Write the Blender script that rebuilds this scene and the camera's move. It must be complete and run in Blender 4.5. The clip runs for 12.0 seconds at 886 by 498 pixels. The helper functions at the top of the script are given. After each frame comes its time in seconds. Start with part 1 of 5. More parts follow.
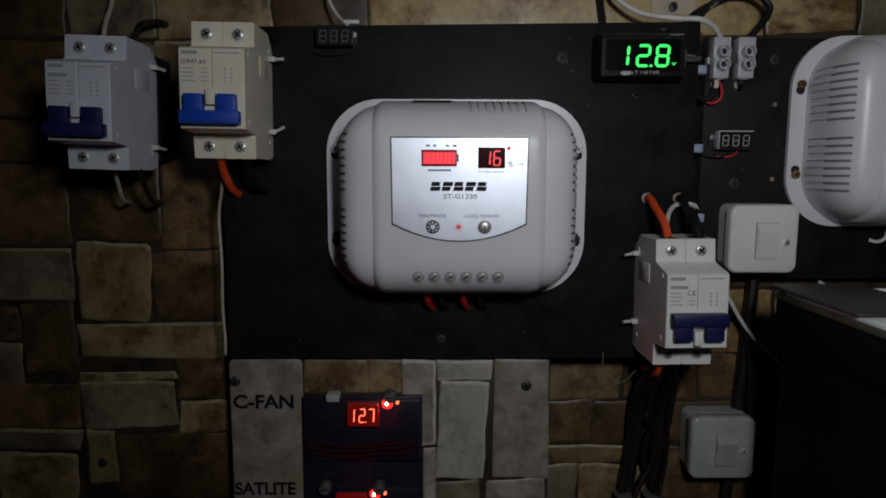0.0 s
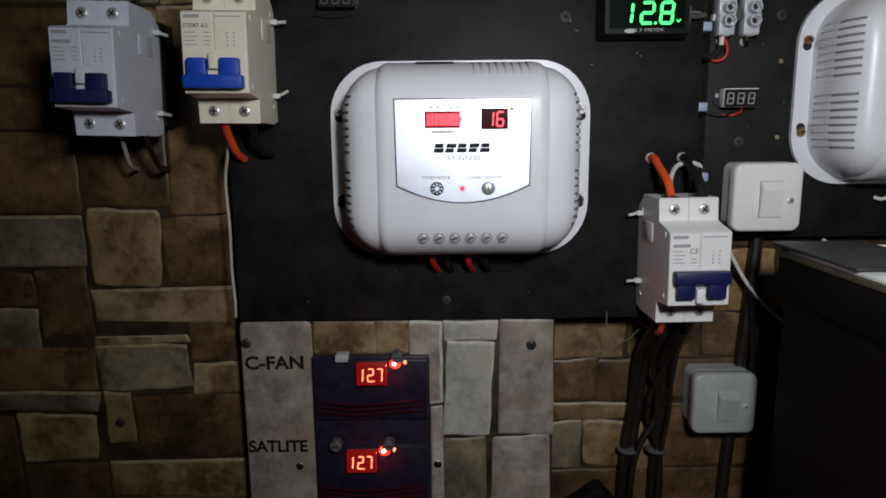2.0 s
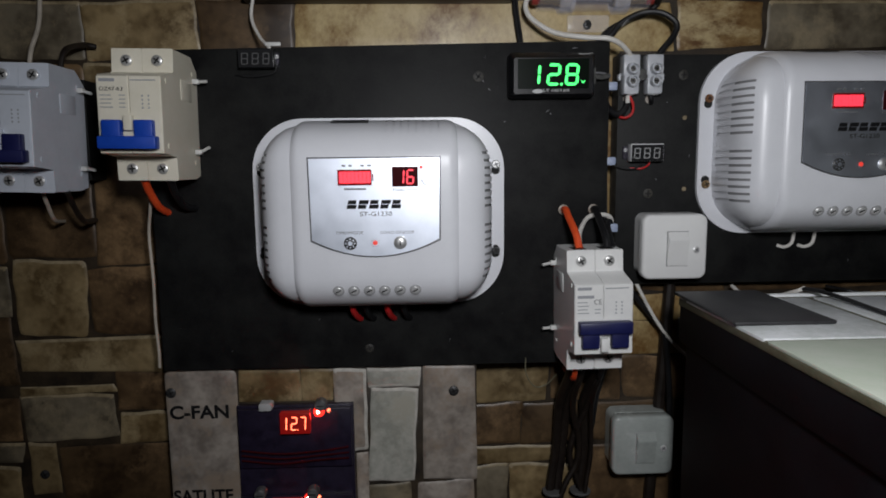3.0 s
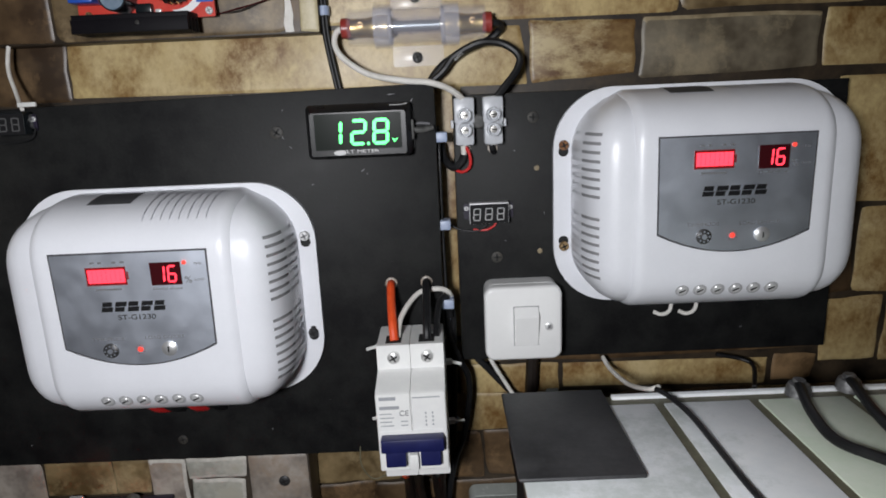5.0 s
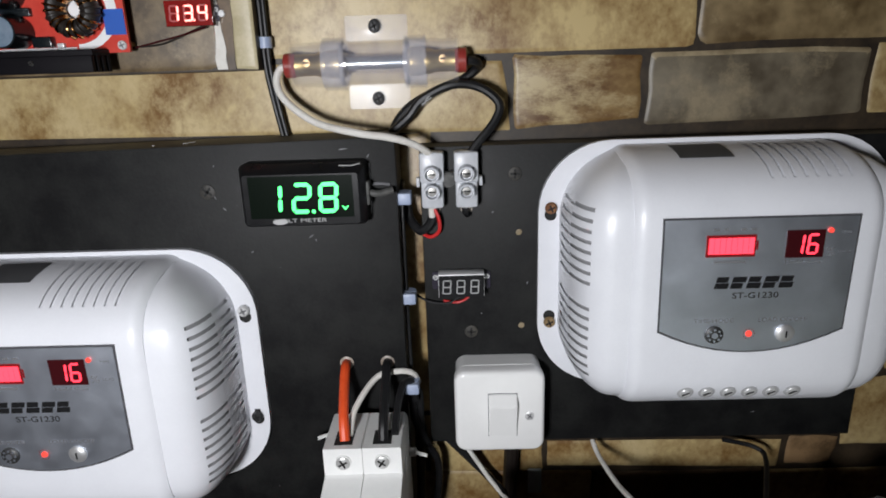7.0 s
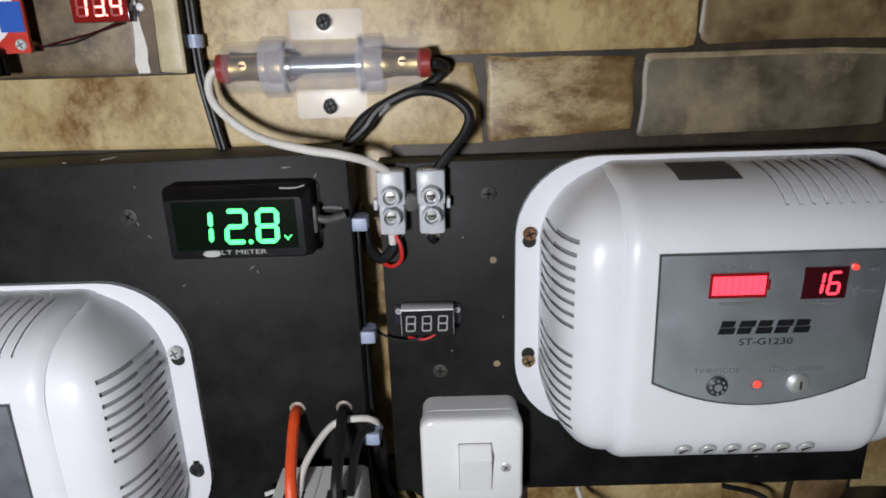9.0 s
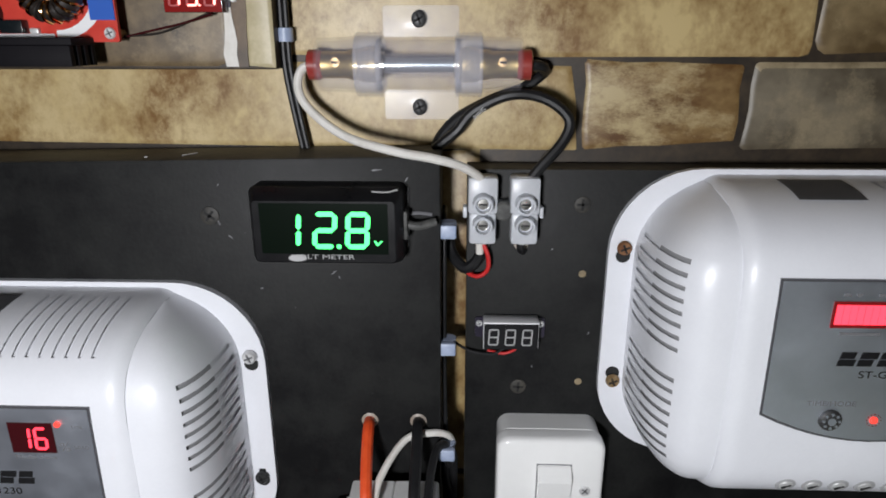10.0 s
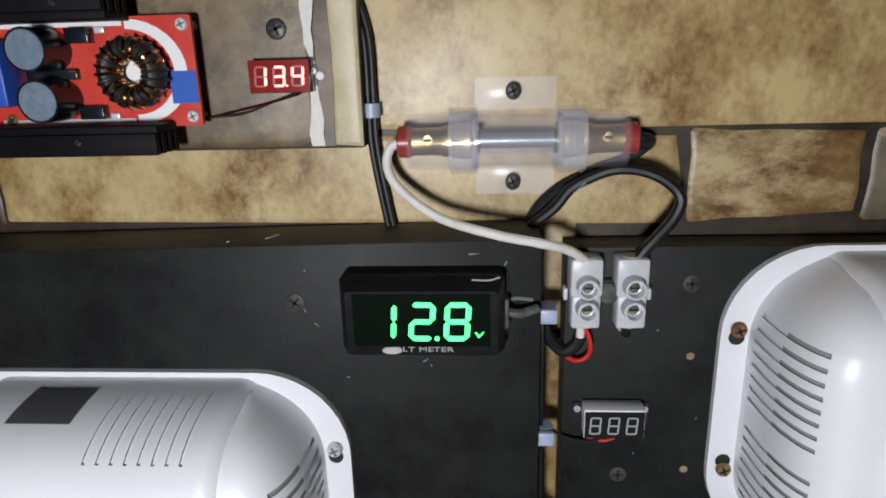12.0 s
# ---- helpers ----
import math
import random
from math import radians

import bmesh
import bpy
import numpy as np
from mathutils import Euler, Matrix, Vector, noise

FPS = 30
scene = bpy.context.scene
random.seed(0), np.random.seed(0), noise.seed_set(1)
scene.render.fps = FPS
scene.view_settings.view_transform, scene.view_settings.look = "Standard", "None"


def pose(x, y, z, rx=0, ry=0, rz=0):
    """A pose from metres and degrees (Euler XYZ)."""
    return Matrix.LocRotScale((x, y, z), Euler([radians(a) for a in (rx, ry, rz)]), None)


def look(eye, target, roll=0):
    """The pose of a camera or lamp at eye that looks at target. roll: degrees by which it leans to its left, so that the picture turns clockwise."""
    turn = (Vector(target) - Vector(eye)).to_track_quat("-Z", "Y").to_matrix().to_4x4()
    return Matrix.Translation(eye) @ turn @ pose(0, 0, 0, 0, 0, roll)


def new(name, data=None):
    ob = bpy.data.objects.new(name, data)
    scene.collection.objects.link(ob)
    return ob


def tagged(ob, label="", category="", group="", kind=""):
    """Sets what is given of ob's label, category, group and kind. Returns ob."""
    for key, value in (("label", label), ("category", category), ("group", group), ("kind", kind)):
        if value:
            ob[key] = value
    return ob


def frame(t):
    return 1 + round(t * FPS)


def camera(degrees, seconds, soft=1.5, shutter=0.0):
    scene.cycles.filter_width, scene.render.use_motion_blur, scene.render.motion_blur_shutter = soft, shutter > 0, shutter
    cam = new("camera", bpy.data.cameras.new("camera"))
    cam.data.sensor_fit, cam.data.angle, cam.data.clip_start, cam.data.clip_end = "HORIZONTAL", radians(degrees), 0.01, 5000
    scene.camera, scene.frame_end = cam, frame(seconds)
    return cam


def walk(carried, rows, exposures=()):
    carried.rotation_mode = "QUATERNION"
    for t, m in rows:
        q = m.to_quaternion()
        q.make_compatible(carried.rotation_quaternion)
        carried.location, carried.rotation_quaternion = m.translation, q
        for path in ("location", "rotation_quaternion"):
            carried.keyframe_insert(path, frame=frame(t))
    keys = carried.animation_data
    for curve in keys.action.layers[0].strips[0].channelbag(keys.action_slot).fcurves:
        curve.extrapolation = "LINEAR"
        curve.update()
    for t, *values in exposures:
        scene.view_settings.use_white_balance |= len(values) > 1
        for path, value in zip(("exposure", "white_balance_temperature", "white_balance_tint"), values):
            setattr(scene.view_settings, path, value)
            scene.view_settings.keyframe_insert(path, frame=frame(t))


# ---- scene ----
# ---- camera ----
cam = camera(69.5, 12.0, 1.8)
METRES, EYE, TURN, WALL = 0.465, 1.4, -0.7, -0.4475
ROWS = [
    (0.0, 0.0, 0.0, 0.0, 0.02, -7.0, -0.2),
    (0.5, -0.0107, -0.0041, -0.0083, 0.66, -9.34, -0.43),
    (1.0, -0.0173, 0.004, -0.0206, 1.11, -11.18, -0.51),
    (1.5, -0.0142, 0.0067, -0.021, 1.02, -11.13, -0.14),
    (2.0, 0.0039, -0.0103, -0.0057, 0.6, -9.95, 0.56),
    (2.5, 0.034, -0.0363, 0.0112, -0.31, -8.42, 0.55),
    (3.0, 0.0868, -0.0322, 0.0312, -1.46, -7.6, 0.63),
    (5.0, 0.3694, 0.1328, 0.1828, 0.6, -13.11, 2.48),
    (5.5, 0.4036, 0.1808, 0.2223, 0.45, -15.85, 2.89),
    (6.0, 0.4254, 0.2309, 0.2593, 1.64, -16.62, 3.24),
    (6.5, 0.4121, 0.2548, 0.2763, 2.25, -15.39, 1.85),
    (7.0, 0.4186, 0.2817, 0.277, 1.62, -16.92, 1.88),
    (9.0, 0.4409, 0.3776, 0.2887, 0.72, -18.08, 1.74),
    (9.5, 0.4115, 0.3903, 0.2868, 2.03, -18.39, 0.95),
    (10.0, 0.3773, 0.4033, 0.2917, 2.7, -18.26, 0.07),
    (10.5, 0.3568, 0.4296, 0.307, 3.22, -18.28, 0.6),
    (11.0, 0.3399, 0.445, 0.3249, 3.81, -17.18, 1.27),
    (11.5, 0.3335, 0.4513, 0.3282, 3.89, -17.26, 1.26),
    (12.0, 0.315, 0.4479, 0.3313, 4.22, -16.53, 1.48),
]
EXPOSURES = [(0.0, -0.8), (0.5, 0.02), (1.0, 0.34), (2.0, 0.34), (3.0, 0.1), (5.0, 0.84), (7.0, 0.96), (12.0, 0.98)]
walk(cam, [(t, pose(0, WALL, EYE, 0, 0, TURN) @ pose(METRES * x, METRES * y, METRES * z, 90 + pitch, roll, yaw)) for t, x, y, z, yaw, pitch, roll in ROWS], EXPOSURES)

# ---- light: a hand torch in an otherwise dark room ----
world = bpy.data.worlds.new("world")
scene.world = world
world.use_nodes = True
world.node_tree.nodes["Background"].inputs["Color"].default_value = (0.5, 0.6, 0.9, 1)
world.node_tree.nodes["Background"].inputs["Strength"].default_value = 0.0
torch = bpy.data.lights.new("torch", "SPOT")
torch.energy, torch.color, torch.shadow_soft_size = 4.3, (0.955, 0.965, 1.0), 0.03
torch.spot_size, torch.spot_blend = radians(128), 1.0
new("torch", torch).matrix_world = look((0.088, -0.485, 1.502), (0.115, 0.0, 1.395))


# ---- materials ----
def material(name, colour, rough=0.5, metal=0.0, second=None, scale=40.0, bump=0.0, fine=400.0, glow=None, power=0.0,
             clear=0.0, vary=0.0, spots=None, coat=0.0, speck=0.5, stretch=1.0, dust=0.0, detail=6, ior=1.5, alpha=1.0):
    m = bpy.data.materials.new(name)
    m.use_nodes = True
    nt = m.node_tree
    b = nt.nodes["Principled BSDF"]
    link = nt.links.new
    b.inputs["Base Color"].default_value = (*colour, 1)
    b.inputs["Roughness"].default_value = rough
    b.inputs["Metallic"].default_value = metal
    b.inputs["Specular IOR Level"].default_value = speck
    b.inputs["Coat Weight"].default_value = coat
    b.inputs["Coat Roughness"].default_value = 0.1
    b.inputs["Alpha"].default_value = alpha
    if clear:
        b.inputs["Transmission Weight"].default_value = clear
        b.inputs["IOR"].default_value = ior
    if glow:
        b.inputs["Emission Color"].default_value = (*glow, 1)
        b.inputs["Emission Strength"].default_value = power
    if second or bump or vary:
        tc = nt.nodes.new("ShaderNodeNewGeometry")
        big = nt.nodes.new("ShaderNodeTexNoise")
        big.inputs["Scale"].default_value, big.inputs["Detail"].default_value = scale, detail
        big.inputs["Roughness"].default_value = 0.65
        small = nt.nodes.new("ShaderNodeTexNoise")
        small.inputs["Scale"].default_value, small.inputs["Detail"].default_value = fine, 3
        place = nt.nodes.new("ShaderNodeVectorMath")
        place.operation = "MULTIPLY"
        place.inputs[1].default_value = (1.0, 1.0, stretch)
        link(tc.outputs["Position"], place.inputs[0])
        for n in (big, small):
            link(place.outputs[0], n.inputs["Vector"])
        socket = None
        if second:
            ramp = nt.nodes.new("ShaderNodeValToRGB")
            ramp.color_ramp.elements[0].position, ramp.color_ramp.elements[1].position = 0.36, 0.64
            ramp.color_ramp.elements[0].color, ramp.color_ramp.elements[1].color = (*colour, 1), (*second, 1)
            mixf = nt.nodes.new("ShaderNodeMath")
            mixf.operation = "MULTIPLY_ADD"
            mixf.inputs[1].default_value, mixf.inputs[2].default_value = 0.25, -0.125
            add = nt.nodes.new("ShaderNodeMath")
            link(small.outputs["Fac"], mixf.inputs[0])
            link(big.outputs["Fac"], add.inputs[0])
            link(mixf.outputs[0], add.inputs[1])
            link(add.outputs[0], ramp.inputs["Fac"])
            socket = ramp.outputs["Color"]
            if spots:
                third = nt.nodes.new("ShaderNodeTexNoise")
                third.inputs["Scale"].default_value, third.inputs["Detail"].default_value = scale * 0.55, 8
                third.inputs["Roughness"].default_value = 0.75
                shift = nt.nodes.new("ShaderNodeVectorMath")
                shift.inputs[1].default_value = (3.1, 7.7, 1.3)
                link(place.outputs[0], shift.inputs[0])
                link(shift.outputs[0], third.inputs["Vector"])
                r2 = nt.nodes.new("ShaderNodeValToRGB")
                r2.color_ramp.elements[0].position, r2.color_ramp.elements[1].position = 0.5, 0.62
                link(third.outputs["Fac"], r2.inputs["Fac"])
                mx = nt.nodes.new("ShaderNodeMix")
                mx.data_type = "RGBA"
                link(r2.outputs["Color"], mx.inputs[0])
                link(socket, mx.inputs[6])
                mx.inputs[7].default_value = (*spots, 1)
                socket = mx.outputs[2]
        if vary:
            info = nt.nodes.new("ShaderNodeObjectInfo")
            rng = nt.nodes.new("ShaderNodeMapRange")
            rng.inputs[3].default_value, rng.inputs[4].default_value = 1 - vary, 1 + vary
            link(info.outputs["Random"], rng.inputs[0])
            hsv = nt.nodes.new("ShaderNodeHueSaturation")
            hsv.inputs["Color"].default_value = (*colour, 1)
            link(rng.outputs[0], hsv.inputs["Value"])
            if socket:
                link(socket, hsv.inputs["Color"])
            socket = hsv.outputs["Color"]
        if dust and socket:
            # scattered pale flecks and scuffs
            flecks = nt.nodes.new("ShaderNodeTexVoronoi")
            flecks.inputs["Scale"].default_value = 60
            link(tc.outputs["Position"], flecks.inputs["Vector"])
            near = nt.nodes.new("ShaderNodeMath")
            near.operation = "LESS_THAN"
            near.inputs[1].default_value = 0.016
            link(flecks.outputs["Distance"], near.inputs[0])
            md = nt.nodes.new("ShaderNodeMix")
            md.data_type = "RGBA"
            md.inputs[7].default_value = (dust, dust, dust, 1)
            link(near.outputs[0], md.inputs[0])
            link(socket, md.inputs[6])
            socket = md.outputs[2]
        if socket:
            link(socket, b.inputs["Base Color"])
        rr = nt.nodes.new("ShaderNodeMapRange")
        rr.inputs[3].default_value, rr.inputs[4].default_value = max(0.02, rough - 0.1), min(1, rough + 0.1)
        link(big.outputs["Fac"], rr.inputs[0])
        link(rr.outputs[0], b.inputs["Roughness"])
        if bump:
            bp = nt.nodes.new("ShaderNodeBump")
            bp.inputs["Strength"].default_value, bp.inputs["Distance"].default_value = bump, 0.0006
            mixh = nt.nodes.new("ShaderNodeMath")
            mixh.operation = "MULTIPLY_ADD"
            mixh.inputs[1].default_value = 0.4
            link(small.outputs["Fac"], mixh.inputs[0])
            link(big.outputs["Fac"], mixh.inputs[2])
            link(mixh.outputs[0], bp.inputs["Height"])
            link(bp.outputs["Normal"], b.inputs["Normal"])
    return m


M_STONE = material("tan_stone_print", (0.165, 0.085, 0.024), 0.42, second=(0.47, 0.36, 0.17), scale=24, fine=380, bump=0.12, vary=0.16, spots=(0.50, 0.395, 0.21), stretch=0.8)
M_STONE_RUST = material("rusty_stone_print", (0.11, 0.05, 0.015), 0.42, second=(0.27, 0.175, 0.07), scale=34, fine=300, detail=5, bump=0.14, vary=0.1, spots=(0.46, 0.36, 0.19), stretch=1.7)
M_STONE_OLIVE = material("olive_stone_print", (0.085, 0.054, 0.022), 0.42, second=(0.26, 0.19, 0.095), scale=26, fine=220, detail=3, bump=0.12, vary=0.2, spots=(0.33, 0.255, 0.14), stretch=1.0)
M_STONE_BROWN = material("brown_stone_print", (0.042, 0.024, 0.012), 0.42, second=(0.125, 0.077, 0.037), scale=28, fine=220, detail=3, bump=0.12, vary=0.3, spots=(0.20, 0.125, 0.062), stretch=1.0)
M_STONE_GREY = material("grey_stone_print", (0.085, 0.068, 0.045), 0.42, second=(0.19, 0.16, 0.11), scale=30, fine=220, detail=3, bump=0.12, vary=0.2, spots=(0.27, 0.22, 0.14), stretch=1.0)
M_JOINT = material("dark_joint_print", (0.014, 0.010, 0.007), 0.5, second=(0.05, 0.034, 0.019), scale=45, bump=0.1)
M_PLANK = material("weathered_stone_print", (0.20, 0.17, 0.145), 0.42, second=(0.42, 0.37, 0.32), scale=50, fine=220, detail=3, bump=0.1, vary=0.2, spots=(0.33, 0.26, 0.20))
# kept pale so that the unseen walls throw torch light back
M_PLASTER = material("plaster", (0.64, 0.61, 0.56), 0.9, second=(0.70, 0.67, 0.62), scale=6, bump=0.2)
M_FLOOR = material("cement", (0.16, 0.15, 0.14), 0.8, second=(0.24, 0.23, 0.21), scale=5, bump=0.3)
M_BOARD = material("black_painted_board", (0.007, 0.007, 0.0075), 0.5, speck=0.16, second=(0.0155, 0.016, 0.0155), scale=50, fine=600, bump=0.25, dust=0.06)
M_EDGE = material("scuffed_board_edge", (0.012, 0.012, 0.012), 0.6, second=(0.05, 0.045, 0.036), scale=160, bump=0.3)
M_WHITE = material("white_enamel", (0.74, 0.75, 0.79), 0.34, second=(0.78, 0.79, 0.83), scale=25, bump=0.03, fine=900)
# black for plates that paint the shade in slots and holes
M_INNER = material("hole_shade_black", (0.012, 0.012, 0.012), 0.8)
M_SLOTSHADE = material("slot_shade_grey", (0.27, 0.27, 0.28), 0.7)
M_WELL = material("recess_shade_grey", (0.40, 0.40, 0.41), 0.45)
M_TERMSCREW = material("dull_zinc", (0.60, 0.60, 0.60), 0.38, 0.7, second=(0.7, 0.7, 0.7), scale=300)
M_LABEL = material("silver_label", (0.77, 0.82, 0.92), 0.43, 1.0, second=(0.82, 0.87, 0.97), scale=60)
M_LABELRIM = material("label_rim", (0.10, 0.10, 0.11), 0.3, 0.3)
M_INK = material("black_ink", (0.010, 0.010, 0.011), 0.6, speck=0.15)
M_FAINTINK = material("faint_grey_ink", (0.33, 0.34, 0.36), 0.5)
M_GREYINK = material("grey_ink", (0.16, 0.16, 0.17), 0.5)
M_CHROME = material("zinc_screw", (0.62, 0.61, 0.58), 0.22, 1.0, second=(0.72, 0.71, 0.68), scale=300)
M_STEEL = material("terminal_steel", (0.46, 0.46, 0.45), 0.36, 0.55, second=(0.58, 0.58, 0.57), scale=300)
M_TORN = material("torn_print_edge", (0.40, 0.38, 0.34), 0.6, second=(0.56, 0.53, 0.48), scale=120, bump=0.1)
M_RUST = material("rusty_screw", (0.16, 0.06, 0.025), 0.7, 0.4, second=(0.30, 0.15, 0.07), scale=500, bump=0.5)
M_BRASS = material("brassy_screw", (0.38, 0.24, 0.11), 0.4, 0.8, second=(0.46, 0.33, 0.18), scale=400)
M_DARKSCREW = material("black_oxide_screw", (0.045, 0.045, 0.047), 0.45, 0.6, second=(0.08, 0.08, 0.08), scale=400)
M_CASE = material("white_breaker_case", (0.74, 0.74, 0.73), 0.4, second=(0.79, 0.79, 0.77), scale=60, bump=0.05)
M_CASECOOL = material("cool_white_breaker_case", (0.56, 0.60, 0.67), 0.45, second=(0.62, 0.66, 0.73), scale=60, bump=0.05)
M_DULLWIRE = material("darker_white_pvc", (0.40, 0.36, 0.30), 0.5, second=(0.52, 0.47, 0.40), scale=90)
M_CREAM = material("cream_breaker_case", (0.70, 0.66, 0.54), 0.45, second=(0.75, 0.71, 0.60), scale=60, bump=0.05)
M_BLUE = material("bright_blue_toggle", (0.005, 0.05, 0.38), 0.45, second=(0.007, 0.06, 0.43), scale=120)
M_NAVY = material("navy_toggle", (0.008, 0.010, 0.065), 0.45, second=(0.011, 0.014, 0.085), scale=120)
M_SWITCH = material("glossy_white_switch", (0.82, 0.82, 0.81), 0.16, second=(0.85, 0.85, 0.84), scale=30)
M_GREYSWITCH = material("greyish_white_switch", (0.34, 0.37, 0.35), 0.25, second=(0.42, 0.45, 0.43), scale=40)
M_GLOSSBLACK = material("gloss_black_plastic", (0.006, 0.006, 0.007), 0.3, speck=0.2, second=(0.010, 0.010, 0.011), scale=90)
M_GREEN = material("green_digits", (0.02, 0.3, 0.1), 0.4, glow=(0.055, 1.0, 0.16), power=1.8)
M_RED = material("red_digits", (0.3, 0.02, 0.03), 0.4, glow=(1.0, 0.035, 0.06), power=1.6)
M_REDHOT = material("red_indicator", (0.5, 0.05, 0.03), 0.4, glow=(1.0, 0.05, 0.03), power=850.0)
# emission for the added discs that paint a halo round the LEDs
M_REDGLOW = material("red_led_halo", (0.5, 0.04, 0.03), 0.4, glow=(1.0, 0.03, 0.02), power=1.6)
M_REDSOFT = material("red_indicator_dim", (0.4, 0.05, 0.04), 0.4, glow=(1.0, 0.06, 0.04), power=0.55)
M_ORANGERED = material("red_orange_digits", (0.4, 0.05, 0.03), 0.4, glow=(1.0, 0.17, 0.08), power=3.4)
M_DUSTY_BLACK = material("dusty_black_plastic", (0.035, 0.035, 0.034), 0.6, second=(0.10, 0.10, 0.095), scale=260, bump=0.2)
M_DEADSEG = material("unlit_segment", (0.42, 0.42, 0.42), 0.4)
M_REDGLASS = material("dark_red_window", (0.045, 0.006, 0.008), 0.12)
M_REDWINDOW = material("red_window", (0.22, 0.012, 0.014), 0.12)
M_BLACKWIRE = material("black_pvc", (0.008, 0.008, 0.009), 0.42, speck=0.28, second=(0.014, 0.014, 0.015), scale=150)
M_BROWNWIRE = material("dark_brown_pvc", (0.009, 0.006, 0.005), 0.45, second=(0.016, 0.011, 0.008), scale=150)
M_WHITEWIRE = material("white_pvc", (0.76, 0.74, 0.70), 0.45, second=(0.64, 0.61, 0.56), scale=120)
M_ORANGE = material("red_orange_pvc", (0.72, 0.07, 0.015), 0.4, second=(0.80, 0.10, 0.025), scale=150)
M_REDWIRE = material("red_pvc", (0.55, 0.02, 0.02), 0.4)
M_CLIP = material("pale_blue_clip", (0.30, 0.36, 0.50), 0.4, second=(0.38, 0.44, 0.58), scale=200)
M_TIE = material("milky_nylon", (0.66, 0.66, 0.64), 0.4)
M_NYLON = material("translucent_nylon", (0.88, 0.90, 0.95), 0.32, second=(0.82, 0.85, 0.90), scale=200, clear=0.42, ior=1.4)
M_CLEAR = material("clear_plastic", (0.40, 0.39, 0.44), 0.06, alpha=0.13)
M_FROST = material("frosted_collar", (0.62, 0.62, 0.68), 0.1, alpha=0.25)
M_CLEARTAB = material("clear_plastic_tab", (0.66, 0.66, 0.69), 0.2, alpha=0.20)
M_GOLD = material("gilt_terminal", (0.52, 0.38, 0.15), 0.38, 0.95, second=(0.60, 0.46, 0.22), scale=200)
M_REDCAP = material("red_end_ring", (0.26, 0.03, 0.025), 0.3, second=(0.32, 0.05, 0.04), scale=100)
M_PCBRED = material("red_circuit_board", (0.52, 0.035, 0.022), 0.4, second=(0.58, 0.05, 0.03), scale=120)
M_PCBWHITE = material("white_silkscreen", (0.78, 0.78, 0.79), 0.4)
M_PCBBLUE = material("blue_silkscreen", (0.02, 0.10, 0.45), 0.4)
M_PCBDARK = material("dark_blue_circuit_board", (0.012, 0.009, 0.020), 0.35, second=(0.02, 0.015, 0.034), scale=150)
M_COPPER = material("enamelled_copper", (0.78, 0.42, 0.16), 0.16, 1.0, second=(0.55, 0.26, 0.09), scale=300)
M_PAPER = material("torn_paper", (0.62, 0.59, 0.54), 0.6, second=(0.72, 0.70, 0.66), scale=120, bump=0.1)
M_CREAMPRINT = material("cream_stone_print", (0.40, 0.34, 0.20), 0.45, second=(0.56, 0.49, 0.32), scale=60, bump=0.1)
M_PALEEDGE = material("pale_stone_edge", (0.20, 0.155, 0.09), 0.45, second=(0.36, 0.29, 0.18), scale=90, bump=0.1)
M_PINKRED = material("bright_pinkish_digits", (0.4, 0.08, 0.07), 0.4, glow=(1.0, 0.22, 0.19), power=2.6)
M_REDDISPLAY = material("red_lit_display", (0.06, 0.006, 0.006), 0.3, glow=(1.0, 0.02, 0.015), power=0.13)
M_PALESCREW = material("pale_plated_screw", (0.62, 0.62, 0.62), 0.36, 0.35, second=(0.72, 0.72, 0.72), scale=300)
M_GREYWALL = material("shaded_enamel", (0.72, 0.73, 0.76), 0.4)
M_PANELBROWN = material("brown_panel_print", (0.055, 0.036, 0.018), 0.45, second=(0.17, 0.12, 0.062), scale=45, fine=260, bump=0.12, spots=(0.23, 0.17, 0.095))
M_WINDOWGLOW = material("green_tinted_glow_window", (0.0025, 0.004, 0.003), 0.3, speck=0.05, glow=(0.05, 1.0, 0.2), power=0.0011)
M_PALESTONE = material("pale_torn_stone_print", (0.30, 0.30, 0.26), 0.5, second=(0.46, 0.45, 0.40), scale=55, fine=220, bump=0.1, spots=(0.38, 0.36, 0.30))
M_CORE = material("black_core", (0.018, 0.014, 0.012), 0.5)
M_CAP = material("capacitor_sleeve", (0.007, 0.010, 0.012), 0.25)
M_CAPBLUE = material("blue_grey_capacitor_top", (0.11, 0.16, 0.22), 0.5, second=(0.17, 0.22, 0.28), scale=260)
M_DIMSEG = material("dark_unlit_segment", (0.10, 0.10, 0.10), 0.4)
M_CAPTOP = material("capacitor_top", (0.28, 0.32, 0.36), 0.4, 0.7, second=(0.36, 0.40, 0.44), scale=200)
M_TERMBLUE = material("blue_terminal", (0.02, 0.08, 0.42), 0.35)
M_BATTERY = material("black_battery_case", (0.004, 0.0035, 0.005), 0.6, speck=0.12, second=(0.007, 0.006, 0.008), scale=40, bump=0.2)
M_LID = material("pale_lid", (0.80, 0.83, 0.85), 0.4, second=(0.86, 0.88, 0.89), scale=45, bump=0.1, spots=(0.64, 0.68, 0.67))
M_LIDGREEN = material("pale_green_lid", (0.68, 0.77, 0.62), 0.4, second=(0.76, 0.82, 0.70), scale=45, bump=0.1)
M_SEAM = material("olive_seam", (0.09, 0.085, 0.05), 0.6, second=(0.15, 0.14, 0.09), scale=120, bump=0.3)
M_PAD = material("black_rubber_pad", (0.022, 0.022, 0.024), 0.55, second=(0.045, 0.045, 0.047), scale=45, bump=0.2)
M_LEAD = material("lead_post", (0.12, 0.12, 0.125), 0.5, 0.6, second=(0.24, 0.24, 0.24), scale=200, bump=0.4)
